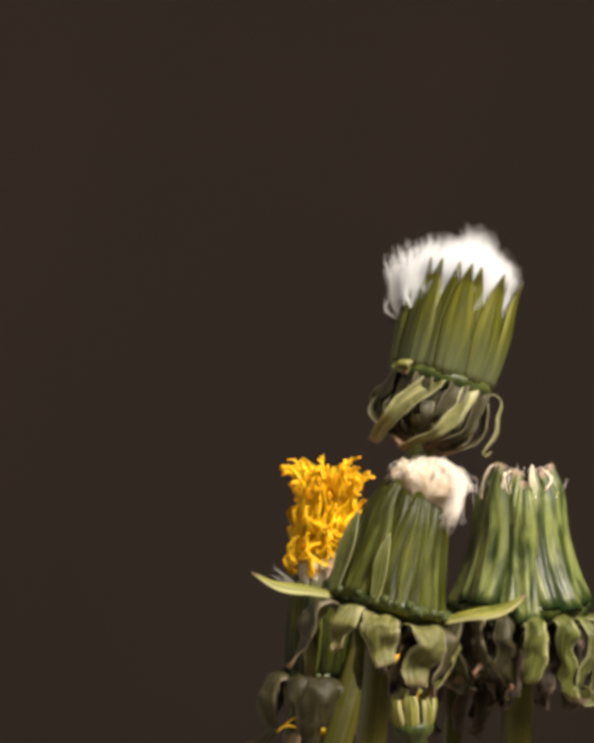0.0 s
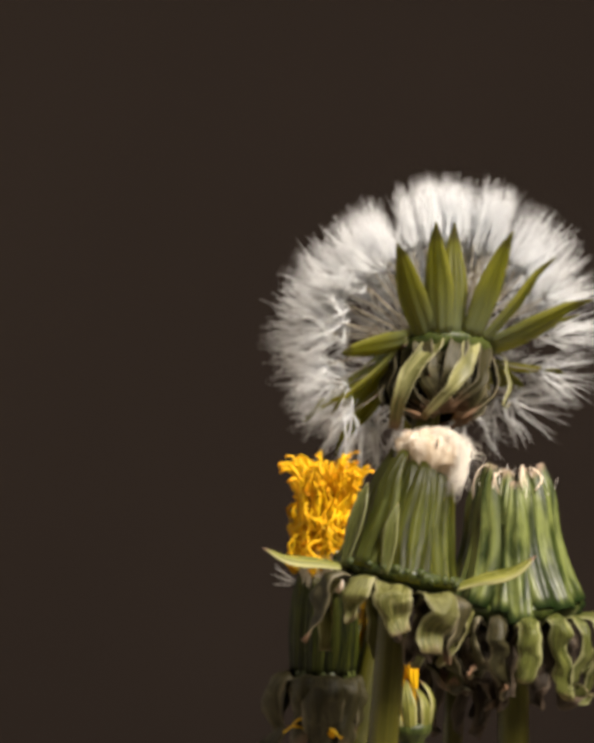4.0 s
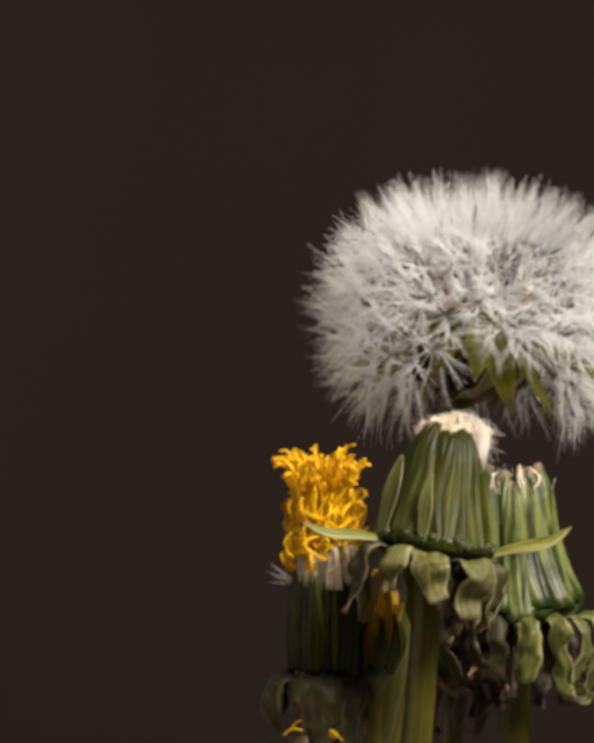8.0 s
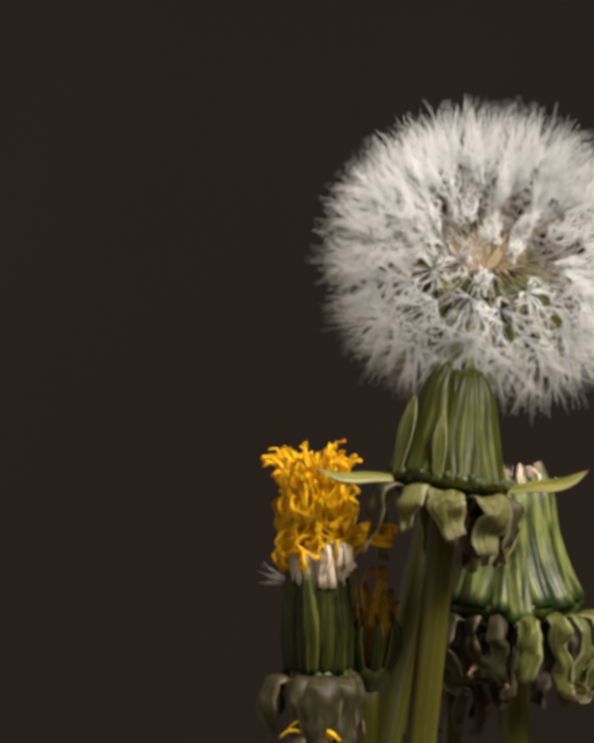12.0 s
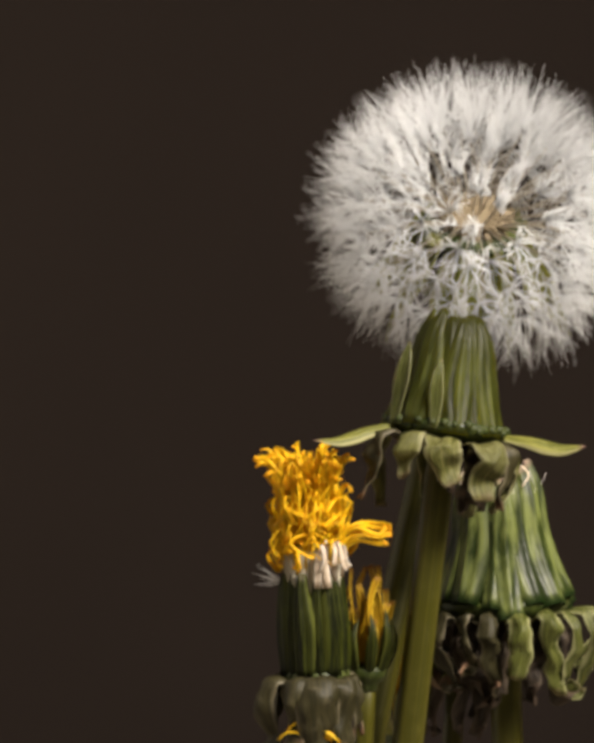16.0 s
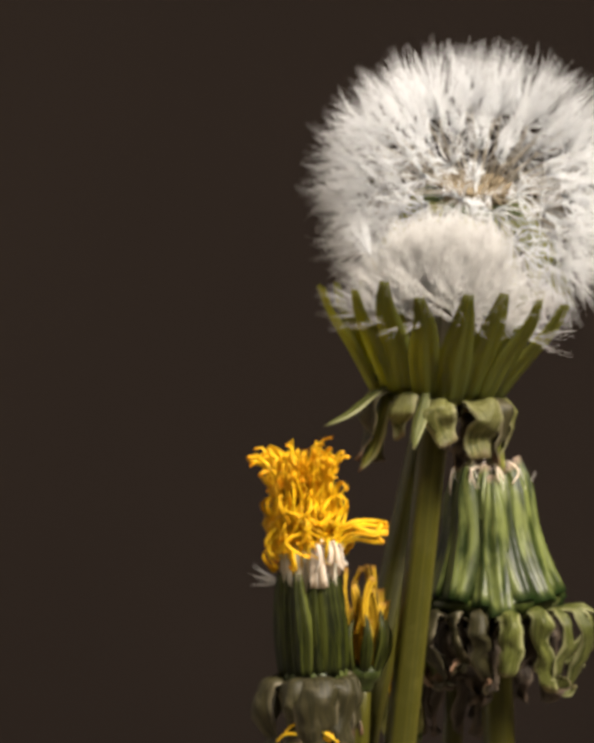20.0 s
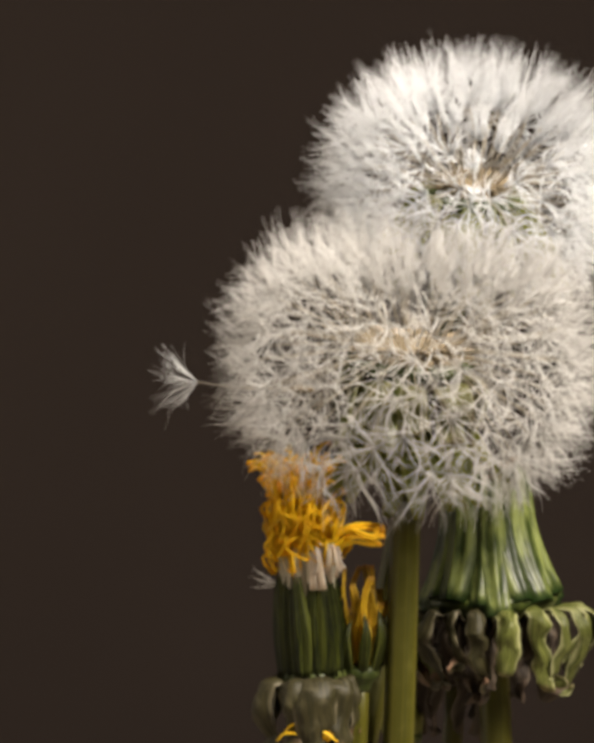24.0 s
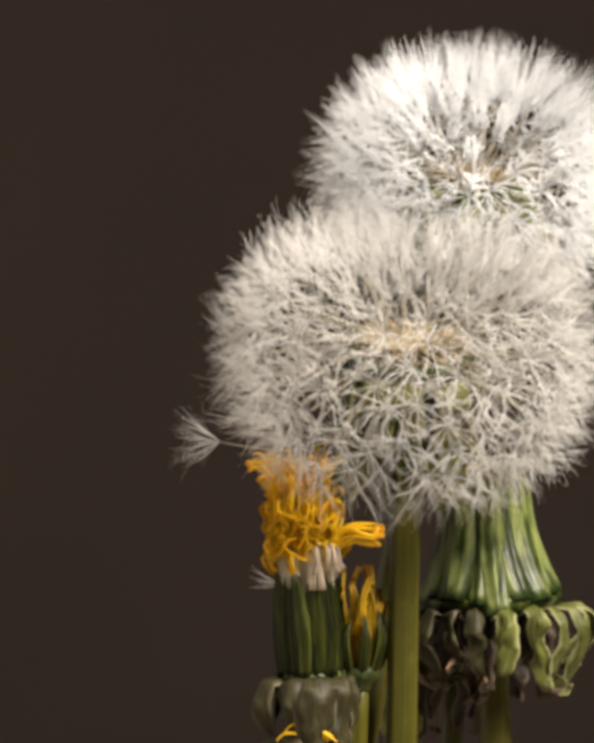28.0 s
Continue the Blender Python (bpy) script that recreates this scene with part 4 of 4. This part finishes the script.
def yellow_dandelion():
    d = dandelion("old yellow dandelion flower half closed above a narrow green cup")
    rows = head_rows(D_ROWS, D_DEPTH)
    d.matrix_basis = rows[0][1]
    KEYED.append((d, rows))
    piece("stem", stem_shape(1.5, 1.7), STEM, d)
    piece("receptacle", bowl_shape(4.1, 1.6, 2.0), RECEPTACLE, d)
    rnd = random.Random(14)
    shapes = [mesh_of("inner_bract", *inner_bract_shape(12.6, 3.4, bow=0.3, tip_in=0.1, cup=-0.26, taper=0.7, seed=k + 200, pleat=0.06), mats=[BRACT_DEEP]) for k in range(4)]
    for k in range(13):
        piece("inner_bract", shapes[k % 4], None, d, hinge(3.6 + 0.3 * (k % 2), 360 * k / 13, rnd.uniform(-2.5, 0.5), 0.2))
    for k in range(22):
        az, h = 360 * k / 22 + rnd.uniform(-6, 6), rnd.uniform(14, 16.5)
        piece("corolla_tube", ribbon(smooth_line([(3.0, 0, 6), (3.3, 0, 11), (3.5 + rnd.uniform(-.3, .5), rnd.uniform(-.3, .3), h)], 6), lambda s: 1.1 - 0.3 * s, cup=-.3, thick=.2, across=4), TUBE, d,
              Matrix.Rotation(radians(az), 4, "Z"))
    for k in range(250):
        az, r = rnd.uniform(0, 360), 3.2 * rnd.random() ** 0.5
        clump = 2.6 * noise.noise(Vector((2.2 * math.cos(radians(az)), 2.2 * math.sin(radians(az)), r * 0.5)))
        top = 26.4 + clump + rnd.uniform(-2.2, 1.6) - 0.25 * r
        flare, w = rnd.uniform(0.5, 2.2), rnd.uniform(-1.3, 1.3)
        if k < 160:     # wavy straps with curled tips
            pts = [(r, 0, 12), (r * 1.15 + .3, rnd.uniform(-.5, .5), 16), (r * 1.25 + rnd.uniform(-.5, .9), w * .6, 19.5), (r * 1.15 + rnd.uniform(-.7, .9), -w * .7, top - 3.6), (r * 1.15 + .5 * flare, w * .8, top - 1.2),
                   (r * 1.1 + flare, w * 1.2, top), (r * 1.1 + flare + rnd.uniform(.2, 1.1), w * 1.4, top - rnd.uniform(-.6, 1.3))]
        else:           # curled round lower down
            h = rnd.uniform(15.5, 22.5)
            pts = [(2.6, 0, 12), (3.4, rnd.uniform(-.5, .5), h - 2.5), (4.3, rnd.uniform(-1, 1), h), (5.0 + rnd.uniform(-.6, .6), rnd.uniform(-1.8, 1.8), h - rnd.uniform(.4, 1.8)), (4.2, rnd.uniform(-2.6, 2.6), h - 2.8), (3.8, rnd.uniform(-2.6, 2.6), h - 2.2)]
        piece("floret", floret_shape(pts, rnd.uniform(0.22, 0.6), rnd), PETAL, d, Matrix.Rotation(radians(az), 4, "Z"))
    for k in range(13):     # some that stick out over the rim
        z = 17.2 + rnd.uniform(-1.3, 1.3)
        piece("floret", floret_shape([(2.2, -2.0, 13.5), (3.6, -3, z - .8), (5.5, -2.4 + rnd.uniform(-1, 1), z + .5), (8.2, -2 + rnd.uniform(-1, 1), z + rnd.uniform(-.6, .3)), (9.8 + rnd.uniform(-.8, .3), -2, z + rnd.uniform(-1, .6))], rnd.uniform(0.3, 0.6), rnd), PETAL, d)
    for k in range(6):
        z = 26.6 + rnd.uniform(-.6, .5)
        piece("floret", floret_shape([(-1.8, -1, 16), (-3.0, -1, z - 4), (-4.0, -1 + rnd.uniform(-1, 1), z - 1.5), (-5.2, -1, z), (-6.4 + rnd.uniform(-.4, .8), -1, z + rnd.uniform(-.4, .4))], 0.6, rnd), PETAL, d)
    for k, (az, out, drop, w, inward) in enumerate([(-165, 3.4, 11.0, 5.0, -5.0), (-122, 2.8, 8.5, 5.6, -1.2), (-86, 2.8, 10.5, 6.2, -0.6), (-50, 2.6, 9.5, 4.6, -0.4), (-25, 2.2, 7, 3.0, .6), (30, 2.2, 7, 3.2, .6), (90, 2.2, 7, 3.2, .6), (150, 2.2, 8, 3.2, 0)]):
        piece("outer_bract", hook_shape(out, drop, w, inward, 0, rnd.uniform(-20, 20), seed=k + 210, cup=0.2, blunt=0.6, crumple=0.6), CALYX_OLIVE, d, hinge(3.6, az, 0, -0.6), label="grey-green outer bract hanging down")
    for k in range(13):     # withered corollas on one side of the cup
        x, y = 1.7 + rnd.uniform(-1.6, 2.2), -3.0 + rnd.uniform(-.8, .6)
        piece("corolla_tube", floret_shape([(x * .8, y * .7, 13), (x, y, 15.6 + rnd.uniform(-.8, .8)), (x + .6, y - .7, 16.2 + rnd.uniform(-1, .5)), (x + 1 + rnd.uniform(-.6, .6), y - 1.0, 14.2), (x + .9 + rnd.uniform(-.9, .5), y - .6, 12.0 + rnd.uniform(-1.2, 1.5))], rnd.uniform(0.5, 1.1), rnd), CREAM, d, label="limp cream withered floret")
    for k in range(4):      # fallen florets caught on the hanging bracts
        x, z = -5.0 + 1.1 * k, -6.2 + rnd.uniform(-.8, .6)
        piece("floret", floret_shape([(x, -5.4, z), (x + 1.2, -5.8, z + .9), (x + 2.6, -5.8, z + .6), (x + 4.2, -5.6, z - .6)], 0.9, rnd), PETAL, d)
    bits = [hair_shape((-1, rnd.uniform(-.6, .6), rnd.uniform(-.1, .9)), rnd.uniform(2, 4.5), 0.04, 0.5, rnd) for _ in range(26)]
    piece("hairs", joined(bits), HAIR, d, Matrix.Translation(Vector((-3.4, -0.5, 11.6)) * MM), label="a few fine white hairs")
    return d


# ---- smaller flowers behind ----
def wilted_dandelion():
    d = dandelion("small wilted yellow dandelion with dark narrow bracts")
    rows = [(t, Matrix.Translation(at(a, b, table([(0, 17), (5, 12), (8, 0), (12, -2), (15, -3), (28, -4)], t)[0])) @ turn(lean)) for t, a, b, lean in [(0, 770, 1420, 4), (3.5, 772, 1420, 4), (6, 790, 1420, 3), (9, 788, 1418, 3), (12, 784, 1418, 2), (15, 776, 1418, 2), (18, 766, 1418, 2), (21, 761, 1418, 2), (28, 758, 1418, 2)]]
    d.matrix_basis = rows[0][1]
    KEYED.append((d, rows))
    piece("stem", stem_shape(1.3, 1.4), STEM, d)
    piece("receptacle", bowl_shape(2.6, 1.3, 1.8), RECEPTACLE, d)
    rnd = random.Random(33)
    for k in range(9):
        piece("inner_bract", inner_bract_shape(rnd.uniform(5, 8), 1.7, seed=k + 300), BRACT_DEEP, d, hinge(2.3, 40 * k + rnd.uniform(-8, 8), rnd.uniform(-4, 14), 0.2))
    for k in range(34):
        az, r, top = rnd.uniform(0, 360), 2.0 * rnd.random() ** 0.5, rnd.uniform(6, 13.5)
        pts = [(r, 0, 1), (r * 1.2, 0, top * 0.5), (r * 1.3 + .3, rnd.uniform(-.6, .6), top * 0.8), (r + rnd.uniform(.2, 1.2), rnd.uniform(-.8, .8), top)]
        piece("floret", floret_shape(pts, rnd.uniform(0.6, 1.0), rnd), PETAL_OLD, d, Matrix.Rotation(radians(az), 4, "Z"))
    return d


def yellow_bud():
    d = dandelion("small yellow-green dandelion bud with a few orange florets")
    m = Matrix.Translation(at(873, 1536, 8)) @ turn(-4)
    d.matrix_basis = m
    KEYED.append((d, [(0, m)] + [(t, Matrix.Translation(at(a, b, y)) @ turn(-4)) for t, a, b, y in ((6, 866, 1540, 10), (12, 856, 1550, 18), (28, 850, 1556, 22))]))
    piece("stem", stem_shape(1.3, 1.4), STEM, d)
    piece("receptacle", bowl_shape(2.6, 1.3, 1.8), RECEPTACLE, d)
    rnd = random.Random(44)
    for k in range(8):
        piece("inner_bract", inner_bract_shape(rnd.uniform(5, 7.5), 2.2, seed=k + 320), CALYX_LIME, d, hinge(2.2, 45 * k + rnd.uniform(-8, 8), rnd.uniform(-6, 4), 0.2))
    for k in range(12):
        az, r, top = rnd.uniform(0, 360), 1.2 * rnd.random() ** 0.5, rnd.uniform(7, 11.5)
        piece("floret", floret_shape([(r, 0, 1), (r, 0, top * 0.6), (r + .3, rnd.uniform(-.5, .5), top)], 0.8, rnd), PETAL, d, Matrix.Rotation(radians(az), 4, "Z"))
    return d


def withered_dandelion():
    d = dandelion("withered brown dandelion head with shrivelled hanging bracts")
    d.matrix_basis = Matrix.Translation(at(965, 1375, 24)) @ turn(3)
    piece("stem", stem_shape(1.3, 1.5), STEM, d)
    piece("receptacle", bowl_shape(4.4, 1.4, 2.4), WITHERED, d)
    rnd = random.Random(55)
    for k in range(13):
        piece("bract", hook_shape(rnd.uniform(1.5, 3), rnd.uniform(6, 12), rnd.uniform(2, 3.4), rnd.uniform(0, 2), rnd.choice([0, .8]), rnd.uniform(-60, 60), wave=0.1, seed=k + 330), WITHERED, d, hinge(3.8, 360 * k / 13, 0, -0.5))
    for k in range(9):
        piece("bract", inner_bract_shape(rnd.uniform(4, 7), 2.6, seed=k + 350), WITHERED, d, hinge(3.8, 40 * k, rnd.uniform(-20, 10), 0.2))
    return d


upper_dandelion()
middle_dandelion()
closed_dandelion()
yellow_dandelion()
wilted_dandelion()
yellow_bud()
withered_dandelion()


def motions():
    """The flowers lean, rise and open."""
    for ob, rows in KEYED:
        walk(ob, rows)


motions()
